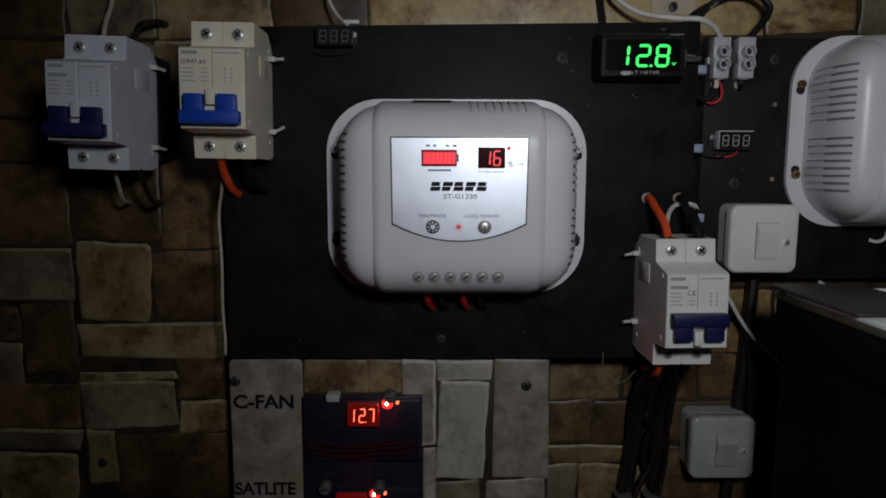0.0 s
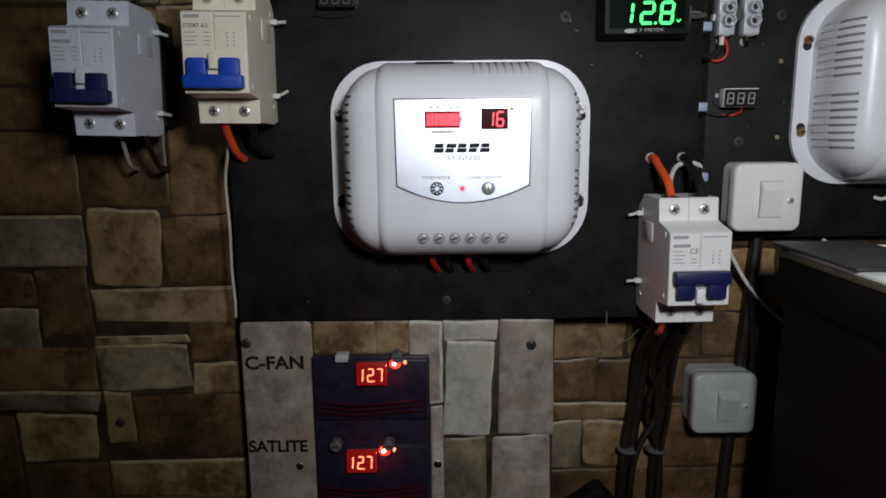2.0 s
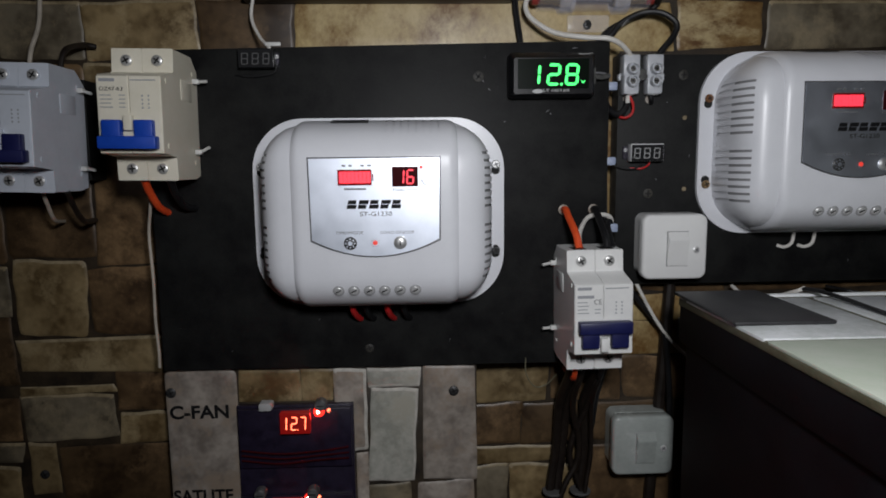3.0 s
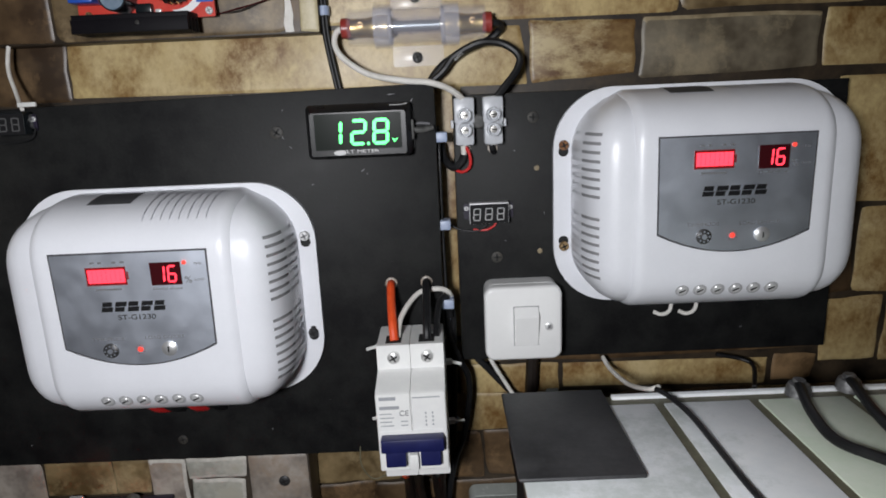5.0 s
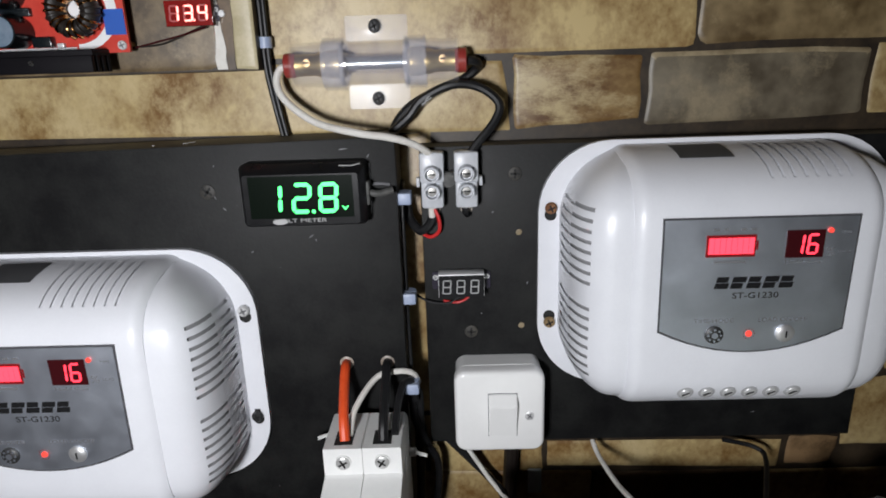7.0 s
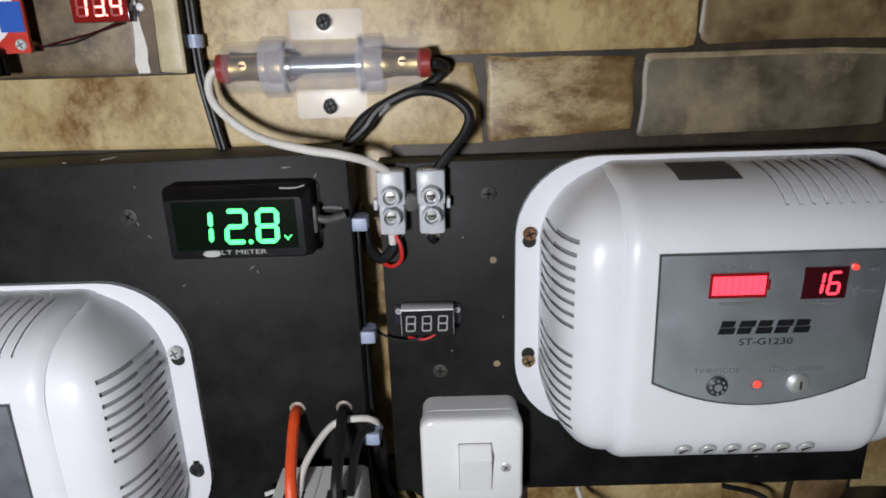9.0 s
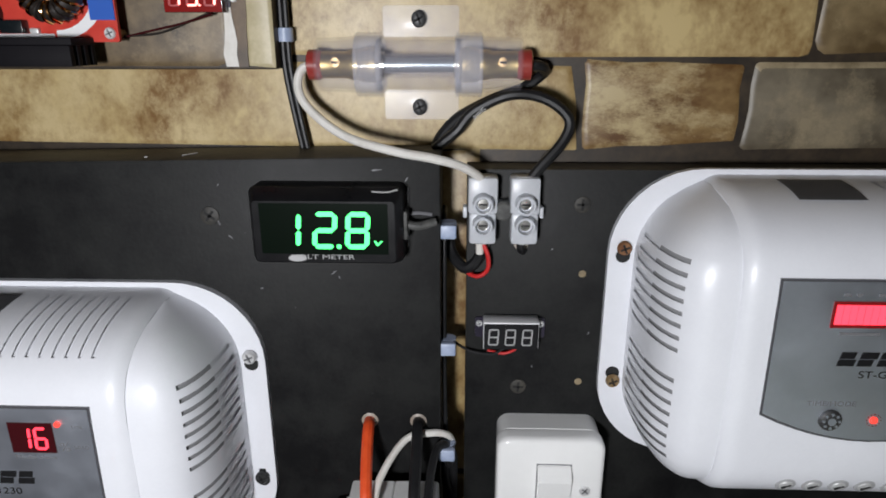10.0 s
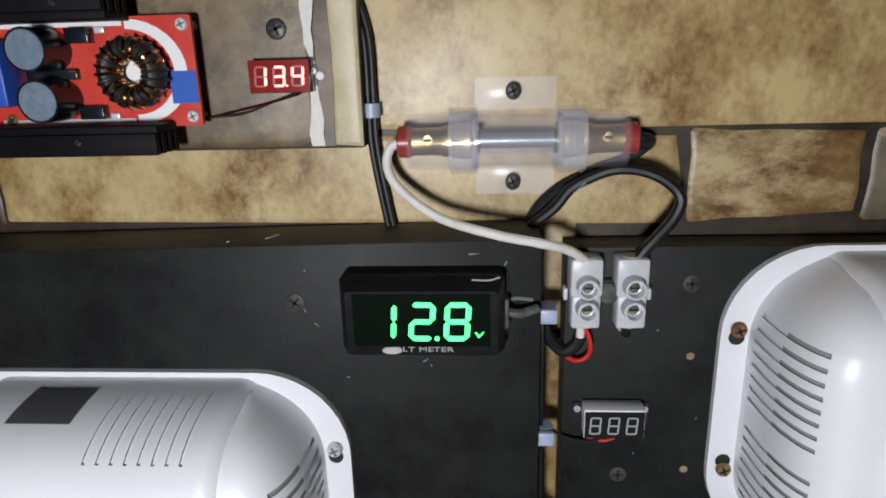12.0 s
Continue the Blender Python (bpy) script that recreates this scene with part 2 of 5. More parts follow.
M_WOOD = material("dark_wood", (0.05, 0.032, 0.02), 0.6, second=(0.10, 0.065, 0.04), scale=20, bump=0.2)


# ---- building helpers ----
def thing(name, label, category, x, y, z, group="", kind=""):
    ob = new(name)
    ob.location = (x, y, z)
    ob.empty_display_size = 0.01
    return tagged(ob, label, category, group, kind)


def mesh_from(name, bm, mats):
    bmesh.ops.recalc_face_normals(bm, faces=bm.faces)
    for f in bm.faces:
        f.smooth = True
    for e in bm.edges:
        if len(e.link_faces) == 2 and e.calc_face_angle(0) > 0.6:
            e.smooth = False
    me = bpy.data.meshes.new(name)
    bm.to_mesh(me)
    bm.free()
    for m in mats if isinstance(mats, (list, tuple)) else [mats]:
        me.materials.append(m)
    return me


def part(name, bm, mat, parent, label=""):
    ob = new(name, mesh_from(name, bm, mat))
    ob.parent = parent
    return tagged(ob, label)


def solid(name, bm, mat, label, category, at=(0, 0, 0), group="", kind=""):
    ob = new(name, mesh_from(name, bm, mat))
    ob.location = at
    return tagged(ob, label, category, group, kind)


def box(x0, x1, y0, y1, z0, z1, bevel=0.0, seg=2, bm=None):
    bm = bm or bmesh.new()
    made = bmesh.ops.create_cube(bm, size=1.0)["verts"]
    for v in made:
        v.co = Vector(((x0 + x1) / 2 + v.co.x * (x1 - x0), (y0 + y1) / 2 + v.co.y * (y1 - y0), (z0 + z1) / 2 + v.co.z * (z1 - z0)))
    if bevel:
        edges = list({e for v in made for e in v.link_edges})
        bmesh.ops.bevel(bm, geom=edges, offset=bevel, segments=seg, profile=0.5, affect="EDGES")
    return bm


def prism(outline, y0, y1, bevel=0.0, seg=2, bm=None):
    """A slab with an (x, z) outline between the depths y0 and y1; the edge of the y1 side is bevelled."""
    bm = bm or bmesh.new()
    a = [bm.verts.new((x, y0, z)) for x, z in outline]
    b = [bm.verts.new((x, y1, z)) for x, z in outline]
    n = len(outline)
    bm.faces.new(a)
    front = bm.faces.new(list(reversed(b)))
    for i in range(n):
        bm.faces.new((a[i], b[i], b[(i + 1) % n], a[(i + 1) % n]))
    if bevel:
        bmesh.ops.bevel(bm, geom=list(front.edges), offset=bevel, segments=seg, profile=0.5, affect="EDGES")
    return bm


def loft(levels, n=6):
    """A closed body through rounded outlines: (width, height, corner radius, centre height, depth)."""
    bm = bmesh.new()
    rows = [[bm.verts.new((p, y, q)) for p, q in rounded(w, h, r, n, 0.0, cz)] for w, h, r, cz, y in levels]
    for lo, hi in zip(rows, rows[1:]):
        for i in range(len(lo)):
            j = (i + 1) % len(lo)
            bm.faces.new((lo[i], lo[j], hi[j], hi[i]))
    bm.faces.new(rows[0])
    bm.faces.new(rows[-1][::-1])
    return bm


def rounded(w, h, r, n=6, cx=0.0, cz=0.0):
    out = []
    for k, (sx, sz) in enumerate(((1, 1), (-1, 1), (-1, -1), (1, -1))):
        for i in range(n + 1):
            a = math.pi / 2 * (k + i / n)
            out.append((cx + sx * (w / 2 - r) + r * math.cos(a), cz + sz * (h / 2 - r) + r * math.sin(a)))
    return out


def ring(r, n=20, cx=0.0, cz=0.0):
    return [(cx + r * math.cos(2 * math.pi * i / n), cz + r * math.sin(2 * math.pi * i / n)) for i in range(n)]


def rod(p, q, r, n=14, r2=None, bm=None):
    bm = bm or bmesh.new()
    p, q = Vector(p), Vector(q)
    turn = (q - p).to_track_quat("Z", "Y").to_matrix().to_4x4()
    bmesh.ops.create_cone(bm, cap_ends=True, segments=n, radius1=r, radius2=r if r2 is None else r2, depth=(q - p).length,
                          matrix=Matrix.Translation((p + q) / 2) @ turn)
    return bm


def lathe(profile, axis_p, axis_d, n=24, bm=None):
    """A turned body: profile of (distance along, radius) from axis_p in the direction axis_d."""
    bm = bm or bmesh.new()
    turn = Vector(axis_d).to_track_quat("Z", "Y").to_matrix()
    rows = []
    for s, r in profile:
        rows.append([bm.verts.new(Vector(axis_p) + turn @ Vector((r * math.cos(2 * math.pi * i / n), r * math.sin(2 * math.pi * i / n), s))) for i in range(n)])
    for a, b in zip(rows, rows[1:]):
        for i in range(n):
            bm.faces.new((a[i], a[(i + 1) % n], b[(i + 1) % n], b[i]))
    bm.faces.new(rows[0])
    bm.faces.new(list(reversed(rows[-1])))
    return bm


def tube(points, r, n=10, steps=8, bm=None):
    """A round wire through the points."""
    bm = bm or bmesh.new()
    p = [Vector(q) for q in points]
    p = [p[0] * 2 - p[1]] + p + [p[-1] * 2 - p[-2]]
    line = []
    for i in range(1, len(p) - 2):
        for k in range(steps):
            t = k / steps
            line.append(0.5 * (2 * p[i] + (p[i + 1] - p[i - 1]) * t + (2 * p[i - 1] - 5 * p[i] + 4 * p[i + 1] - p[i + 2]) * t * t + (3 * p[i] - p[i - 1] - 3 * p[i + 1] + p[i + 2]) * t ** 3))
    line.append(p[-2])
    rows = []
    side = None
    for i, c in enumerate(line):
        d = (line[min(i + 1, len(line) - 1)] - line[max(i - 1, 0)]).normalized()
        side = (side - d * side.dot(d)).normalized() if side else d.orthogonal().normalized()
        up = d.cross(side)
        rows.append([bm.verts.new(c + r * (side * math.cos(2 * math.pi * k / n) + up * math.sin(2 * math.pi * k / n))) for k in range(n)])
    for a, b in zip(rows, rows[1:]):
        for k in range(n):
            bm.faces.new((a[k], a[(k + 1) % n], b[(k + 1) % n], b[k]))
    bm.faces.new(rows[0])
    bm.faces.new(list(reversed(rows[-1])))
    return bm


def cable(name, points, r, mat, label, group=""):
    base = Vector(points[0])
    return solid(name, tube([Vector(p) - base for p in points], r), mat, label, "cable", base, group)


def writing(name, text, height, x, y, z, mat, parent, width=None, shear=0.0, label="", bold=0.0):
    """Flat lettering, facing -y, with its left end and baseline at x, z."""
    curve = bpy.data.curves.new(name, "FONT")
    curve.body, curve.size, curve.shear, curve.extrude = text, height / 0.7, shear, 0.00005
    curve.offset = bold
    tmp = bpy.data.objects.new(name, curve)
    me = bpy.data.meshes.new_from_object(tmp)
    bpy.data.objects.remove(tmp)
    xs = [v.co.x for v in me.vertices]
    k = width / (max(xs) - min(xs)) if width else 1.0
    left = min(xs)
    for v in me.vertices:
        v.co = Vector((x + (v.co.x - left) * k, y - v.co.z, z + v.co.y))
    me.materials.clear()
    me.materials.append(mat)
    ob = new(name, me)
    ob.parent = parent
    return tagged(ob, label)


SEGMENTS = {"0": "abcdef", "1": "bc", "2": "abged", "3": "abgcd", "4": "fgbc", "5": "afgcd", "6": "afgedc", "7": "abc", "8": "abcdefg"}


def seven(char, x, y, z, w, h, lean=0.0, thick=0.16, dot=False):
    """The segments of one figure whose lower left corner is at x, z: a mesh for each."""
    t = w * thick
    m = h / 2
    g = t * 0.35
    bars = {"a": (g + t / 2, h - t, w - g - t / 2, h), "d": (g + t / 2, 0, w - g - t / 2, t), "g": (g + t / 2, m - t / 2, w - g - t / 2, m + t / 2),
            "f": (0, m + g, t, h - g - t / 2), "b": (w - t, m + g, w, h - g - t / 2), "e": (0, g + t / 2, t, m - g), "c": (w - t, g + t / 2, w, m - g)}
    made = []
    for s in SEGMENTS[char]:
        x0, z0, x1, z1 = bars[s]
        if x1 - x0 > z1 - z0:
            c = (z1 - z0) / 2
            out = [(x0 - c * 0.6, (z0 + z1) / 2), (x0 + c * 0.4, z0), (x1 - c * 0.4, z0), (x1 + c * 0.6, (z0 + z1) / 2), (x1 - c * 0.4, z1), (x0 + c * 0.4, z1)]
        else:
            c = (x1 - x0) / 2
            out = [((x0 + x1) / 2, z0 - c * 0.6), (x1, z0 + c * 0.4), (x1, z1 - c * 0.4), ((x0 + x1) / 2, z1 + c * 0.6), (x0, z1 - c * 0.4), (x0, z0 + c * 0.4)]
        made.append(prism([(x + a + lean * b, z + b) for a, b in out], y, y - 0.0002))
    if dot:
        made.append(prism(ring(t * 0.5, 8, x + w + t * 0.55, z + t * 0.5), y, y - 0.0002))
    return made


def figure(parent, mat, label, *shape):
    for bm in seven(*shape):
        part("segment", bm, mat, parent, label)


def screw(parent, x, y, z, r, mat, name="screw", label="", turn=0.4, dome=0.6):
    """A cross-head screw that faces -y; its cross is a raised mark painting the recess's shade."""
    bm = lathe([(0, r), (r * dome * 0.6, r * 0.97), (r * dome, r * 0.78), (r * dome * 1.02, 0.02 * r)], (x, y, z), (0, -1, 0), 16)
    s = part(name, bm, mat, parent, label)
    c = bmesh.new()
    for a in (turn, turn + math.pi / 2):
        dx, dz = math.cos(a), math.sin(a)
        w, l = r * 0.14, r * 0.66
        prism([(x + dx * l - dz * w, z + dz * l + dx * w), (x - dx * l - dz * w, z - dz * l + dx * w), (x - dx * l + dz * w, z - dz * l - dx * w), (x + dx * l + dz * w, z + dz * l - dx * w)],
              y - r * dome * 0.8, y - r * dome * 1.12, bm=c)
    part("slot", c, M_GREYINK if mat is M_PALESCREW else M_INNER, s)
    return s


# ---- the room ----
A_FACE, C_FACE, P_FACE, T_FACE = -0.030, -0.0166, -0.026, -0.015
wall = solid("wall_north", box(-1.5, 2.0, 0.0, 0.12, 0, 2.5), M_JOINT, "wall papered with a stone-block print", "wall", kind="structure")
# unseen walls and ceiling, added close and pale to bounce torch light
solid("wall_south", box(-1.5, 2.0, -1.72, -1.6, 0, 2.5), M_PLASTER, "unseen pale wall added to bounce torch light", "wall", kind="structure")
solid("wall_west", box(-1.62, -1.5, -1.72, 0.12, 0, 2.5), M_PLASTER, "unseen pale wall added to bounce torch light", "wall", kind="structure")
solid("wall_east", box(2.0, 2.12, -1.72, 0.12, 0, 2.5), M_PLASTER, "unseen pale wall added to bounce torch light", "wall", kind="structure")
solid("floor", box(-1.62, 2.12, -1.72, 0.12, -0.1, 0), M_FLOOR, "bare cement floor", "floor", kind="structure")
solid("ceiling", box(-1.62, 2.12, -1.72, 0.12, 2.5, 2.6), M_PLASTER, "unseen pale ceiling added to bounce torch light", "ceiling", kind="structure")


def board(name, x0, x1, z0, z1, face, label, lift=0.0):
    """A black board; lift: how much higher its right end is at the top."""
    bm = prism([(x0, z0), (x1, z0), (x1, z1 + lift), (x0, z1)], -0.0025, face, 0.001)
    ob = solid(name, bm, [M_BOARD, M_EDGE], label, "board")
    for f in ob.data.polygons:
        f.material_index = 0 if f.normal.y < -0.9 else 1
    return ob


def scratch(parent, x, y, z, length, angle, wide=0.0004, top=False):
    """A pale scrape in the paint, ragged along its length."""
    dx, dq = math.cos(math.radians(angle)), math.sin(math.radians(angle))
    n = 5
    up, down = [], []
    for i in range(n + 1):
        s = (i / n - 0.5) * length
        k = wide * random.uniform(0.3, 1.0) * (1 if 0 < i < n else 0.3)
        up.append((s * dx - k * dq, s * dq + k * dx))
        down.append((s * dx + k * dq, s * dq - k * dx))
    bm = bmesh.new()
    outline = up + down[::-1]
    lo = [bm.verts.new((x + p, y + q, z - 0.0002) if top else (x + p, y + 0.0002, z + q)) for p, q in outline]
    hi = [bm.verts.new((x + p, y + q, z + 0.0002) if top else (x + p, y - 0.0002, z + q)) for p, q in outline]
    bm.faces.new(hi)
    for i in range(len(outline)):
        j = (i + 1) % len(outline)
        bm.faces.new((lo[i], lo[j], hi[j], hi[i]))
    return part("scratch", bm, M_DEADSEG if top else M_GREYINK, parent)


big_board = board("mounting_board", -0.138, 0.1685, 1.2745, 1.4895, A_FACE, "black painted wooden mounting board with scuffed edges", 0.005)
small_board = board("mounting_board", 0.1785, 0.4025, 1.3270, 1.4875, C_FACE, "smaller black painted wooden mounting board")


scratch(big_board, 0.0706, -0.0180, 1.4930, 0.0070, 60, 0.0005, True)
scratch(big_board, 0.0560, -0.0240, 1.4928, 0.0012, 20, 0.0004, True)
for x, z, size, angle in ((0.0822, 1.4742, 0.0018, 130), (0.0838, 1.4688, 0.0020, 110), (0.0878, 1.4630, 0.0022, 140), (0.0850, 1.4835, 0.0009, 80), (0.1270, 1.4490, 0.0030, 35), (0.1290, 1.4470, 0.0014, 110),
                          (0.1450, 1.4895, 0.0040, 5), (0.1560, 1.4860, 0.0018, 60), (0.0980, 1.4420, 0.0014, 10), (-0.0300, 1.3090, 0.0012, 40), (0.0600, 1.2930, 0.0016, 80), (-0.0900, 1.2880, 0.0012, 15)):
    scratch(big_board, x, A_FACE, z, size, angle, 0.0003)
for x, z, size, angle in ((0.2130, 1.4550, 0.0012, 30), (0.2070, 1.4020, 0.0010, 100), (0.2300, 1.4180, 0.0014, 70), (0.3500, 1.3420, 0.0016, 20)):
    scratch(small_board, x, C_FACE, z, size, angle, 0.0003)


# ---- solar charge controllers ----
def controller(x, z, face, screws):
    th = thing("charge_controller", "white enamelled solar charge controller with silver label on black board", "charge controller", x, face, z, "charge controllers")
    W, H, FL, D = 0.1670, 0.1250, 0.0030, 0.0480
    part("flange", prism(rounded(W, H, 0.034, 10), 0, -FL, 0.0008), M_WHITE, th)
    h, half = 0.0605, 0.0500
    w0, rc, hl = 0.0735, 0.031, 0.0585
    z1 = 0.030

    def lobe(bm, side, shrink, slots):
        zs = set()
        top = hl * 0.995
        for i in range(33):
            zs.add(round(-top + 2 * top * i / 32, 5))
        cuts = []
        for base in (0.0063, -0.0377):
            for i in range(8):
                c = base + 0.0046 * i
                cuts.append((c - 0.0008, c + 0.0008))
        for a, b in cuts:
            zs = {q for q in zs if not (a - 0.0006 < q < b + 0.0006)}
            zs |= {round(a, 5), round(b, 5)}
        zs = sorted(zs)
        us = [0, 0.004, 0.02, 0.06, 0.12, 0.2, 0.3, 0.4, 0.5, 0.6, 0.7, 0.8, 0.9, 1.0]
        grid = []
        for q in zs:
            over = max(0.0, abs(q) - (hl - rc))
            w = max(half + 0.0005, w0 - rc + math.sqrt(max(0, rc * rc - over * over))) - shrink
            dl = max(0.0008, 0.0457 * max(0.0, 1 - (abs(q) / hl) ** 6) ** 0.5 - shrink)
            row = []
            for u in us:
                a = u * math.pi / 2
                row.append(bm.verts.new((side * (half + (w - half) * max(0.0, math.cos(a)) ** 0.68), -FL - dl * math.sin(a) ** 0.62, q)))
            grid.append(row)
        for i in range(len(zs) - 1):
            mid = (zs[i] + zs[i + 1]) / 2
            cut = slots and any(a < mid < b for a, b in cuts)
            for j in range(len(us) - 1):
                if cut and 2 <= j < 9:
                    continue
                f = bm.faces.new((grid[i][j], grid[i][j + 1], grid[i + 1][j + 1], grid[i + 1][j]))
                # front ends of the slots are darker: shade painted into the inner surface
                f.material_index = 1 if shrink and j >= 5 else 0

    prof = []
    for i in range(0, 13):
        a = math.pi / 2 * i / 12
        prof.append((z1 + (h - z1) * math.cos(a) ** 0.8, D * math.sin(a) ** 0.8))
    prof = prof + [(-q, d) for q, d in reversed(prof)]
    prof = [(h, 0.0)] + prof[1:-1] + [(-h, 0.0)]

    def slab(bm, shrink, slots):
        xs = {side * (half - e) for side in (-1, 1) for e in (0.0, 0.0005, 0.0012, 0.0022, 0.0034, 0.0048, 0.0065)}
        cuts = [(0.0058 + 0.0046 * i, 0.0070 + 0.0046 * i) for i in range(8)]
        for a, b in cuts:
            xs |= {a, b}
        for i in range(9):
            q = -0.04 + 0.01 * i
            if all(not a - 0.001 < q < b + 0.001 for a, b in cuts):
                xs.add(q)
        xs = sorted(xs)
        grid = []
        for q in xs:
            e = half - abs(q)
            k = 0.0022 * max(0.0, 1 - e / 0.0065) ** 2.5
            grid.append([bm.verts.new((q * (1 - shrink * 2), -FL - max(0, d - k - shrink), c * (1 - k / h - shrink / h))) for c, d in prof])
        for i in range(len(xs) - 1):
            mid = (xs[i] + xs[i + 1]) / 2
            cut = slots and any(a < mid < b for a, b in cuts)
            for j in range(len(prof) - 1):
                if cut and 1 <= j < 7:
                    continue
                f = bm.faces.new((grid[i][j], grid[i][j + 1], grid[i + 1][j + 1], grid[i + 1][j]))
        bm.faces.new(grid[0])
        bm.faces.new(list(reversed(grid[-1])))

    bm = bmesh.new()
    slab(bm, 0.0, True)
    lobe(bm, 1, 0.0, True)
    lobe(bm, -1, 0.0, True)
    part("cover", bm, M_WHITE, th)
    bm = bmesh.new()
    slab(bm, 0.0007, False)
    part("inside", bm, M_WHITE, th)
    bm = bmesh.new()
    lobe(bm, 1, 0.0009, False)
    part("inside", bm, [M_GREYWALL, M_SLOTSHADE], th)
    bm = bmesh.new()
    lobe(bm, -1, 0.0009, False)
    part("inside", bm, [M_GREYWALL, M_SLOTSHADE], th)
    # front label with its curved lower edge
    fy = -FL - D

    def label_shape(g):
        top, low, wide = 0.0352 - g, -0.0148 + g, 0.0395 - g
        out = [(-wide, top), (-wide * 0.985, low)]
        for i in range(1, 12):
            s = -1 + i / 6
            out.append((wide * 0.985 * s, low - 0.0100 * (1 - s * s)))
        return out + [(wide * 0.985, low), (wide, top)]

    rim = part("label_rim", prism(label_shape(0), fy + 0.0012, fy - 0.0003), M_LABELRIM, th)
    plate = part("front_label", prism(label_shape(0.0008), fy - 0.0001, fy - 0.0005), M_LABEL, th, "silver front label with dark printing")
    for ob in (rim, plate):
        ob.location.z = 0.0014
    ly = fy - 0.0005
    # bar display and number display
    part("display_window", box(-0.0217, -0.0016, ly - 0.0003, ly, 0.0185, 0.0278, 0.0), M_REDWINDOW, plate)
    for i in range(8):
        part("charge_bar", box(-0.0206 + 0.0023 * i, -0.0206 + 0.0023 * i + 0.0021, ly - 0.0005, ly - 0.0003, 0.0198, 0.0266), M_RED, plate, "lit red charge bar")
    part("battery_tip", box(-0.0014, -0.0006, ly - 0.0002, ly, 0.0212, 0.0252), M_REDWINDOW, plate)
    part("number_window", box(0.0105, 0.0258, ly - 0.0003, ly, 0.0175, 0.0292), M_REDGLASS, plate)
    for i, ch in enumerate("16"):
        figure(plate, M_RED, "lit red figure", ch, 0.0129 + 0.0058 * i, ly - 0.0003, 0.0188, 0.0046, 0.0088, 0.06, 0.2)
    part("indicator", prism(ring(0.0011, 12, 0.0278, 0.0288), ly, ly - 0.0006), M_REDSOFT, plate, "small red light")
    # maker's mark as plain slanted blocks
    for i in range(5):
        x0 = -0.0170 + 0.0066 * i
        for za, zb in ((0.0046, 0.0070), (0.0073, 0.0097)):
            k = (za - 0.0044) * 0.25
            cut = (0.0, 0.0008)[(i + (za > 0.006)) % 2]
            part("makers_mark", prism([(x0 + k, za), (x0 + k + 0.0056 - cut, za), (x0 + k + 0.0062 - cut, zb), (x0 + k + 0.0006, zb)], ly, ly - 0.0002), M_INK, plate)
    writing("lettering", "ST-G1230", 0.0026, -0.0090, ly - 0.0001, 0.0002, M_INK, plate, 0.0190)
    writing("lettering", "TIME/MODE", 0.0018, -0.0240, ly - 0.0001, -0.0106, M_GREYINK, plate, 0.0165)
    writing("lettering", "LOAD ON/OFF", 0.0018, 0.0030, ly - 0.0001, -0.0106, M_GREYINK, plate, 0.0200)
    writing("lettering", "Model show", 0.0014, 0.0110, ly - 0.0001, 0.0150, M_GREYINK, plate, 0.0145)
    writing("lettering", "TIME", 0.0012, 0.0322, ly - 0.0001, 0.0272, M_GREYINK, plate, 0.0042)
    writing("lettering", "LOAD", 0.0012, 0.0322, ly - 0.0001, 0.0192, M_GREYINK, plate, 0.0048)
    writing("lettering", "%", 0.0034, 0.0272, ly - 0.0001, 0.0182, M_GREYINK, plate, 0.0034)
    for xx, ww in ((-0.0190, 0.0022), (-0.0150, 0.0018), (-0.0080, 0.0020), (-0.0040, 0.0022)):
        part("small_print", box(xx, xx + ww, ly - 0.0002, ly, 0.0296, 0.0306), M_GREYINK, plate)
    part("small_print", box(-0.0180, -0.0050, ly - 0.0002, ly, 0.0158, 0.0168), M_GREYINK, plate)
    # two push buttons and the status light between them
    for xx, dark in ((-0.0152, True), (0.0146, False)):
        b = part("button", lathe([(0, 0.0039), (0.0008, 0.0039), (0.0010, 0.0034), (0.0013, 0.0030), (0.0016, 0.001), (0.0016, 0.0001)], (xx, ly, -0.0160), (0, -1, 0), 20),
                 M_TERMSCREW if not dark else M_DARKSCREW, plate, "round push button")
        if dark:
            for i in range(8):
                a = i * math.pi / 4
                part("ray", prism(ring(0.00055, 6, xx + 0.0026 * math.cos(a), -0.0160 + 0.0026 * math.sin(a)), ly - 0.0011, ly - 0.0016), M_LABEL, b)
            part("hub", prism(ring(0.0014, 12, xx, -0.0160), ly - 0.0014, ly - 0.0019), M_LABEL, b)
        else:
            part("ray", box(xx - 0.0003, xx + 0.0003, ly - 0.0019, ly - 0.0012, -0.0175, -0.0145), M_INK, b)
    for i in range(12):
        a = i * math.pi / 6
        part("ray", prism(ring(0.00022, 5, -0.0004 + 0.0023 * math.cos(a), -0.0160 + 0.0023 * math.sin(a)), ly, ly - 0.0002), M_REDWINDOW, plate)
    part("status_light", lathe([(0, 0.0015), (0.0006, 0.0012), (0.0008, 0.0001)], (-0.0004, ly, -0.0160), (0, -1, 0), 12), M_REDSOFT, plate, "glowing red status light")
    # six terminal screws on the lower curve; grey discs paint their recesses' shade
    s = (0.0442 - z1) / (h - z1)
    dep = D * (1 - s ** 2.5) ** 0.4
    for i in range(6):
        xx = -0.0236 + 0.00936 * i
        c = Vector((xx, -FL - dep, -0.0442))
        nrm = Vector((0, -1, -0.42)).normalized()
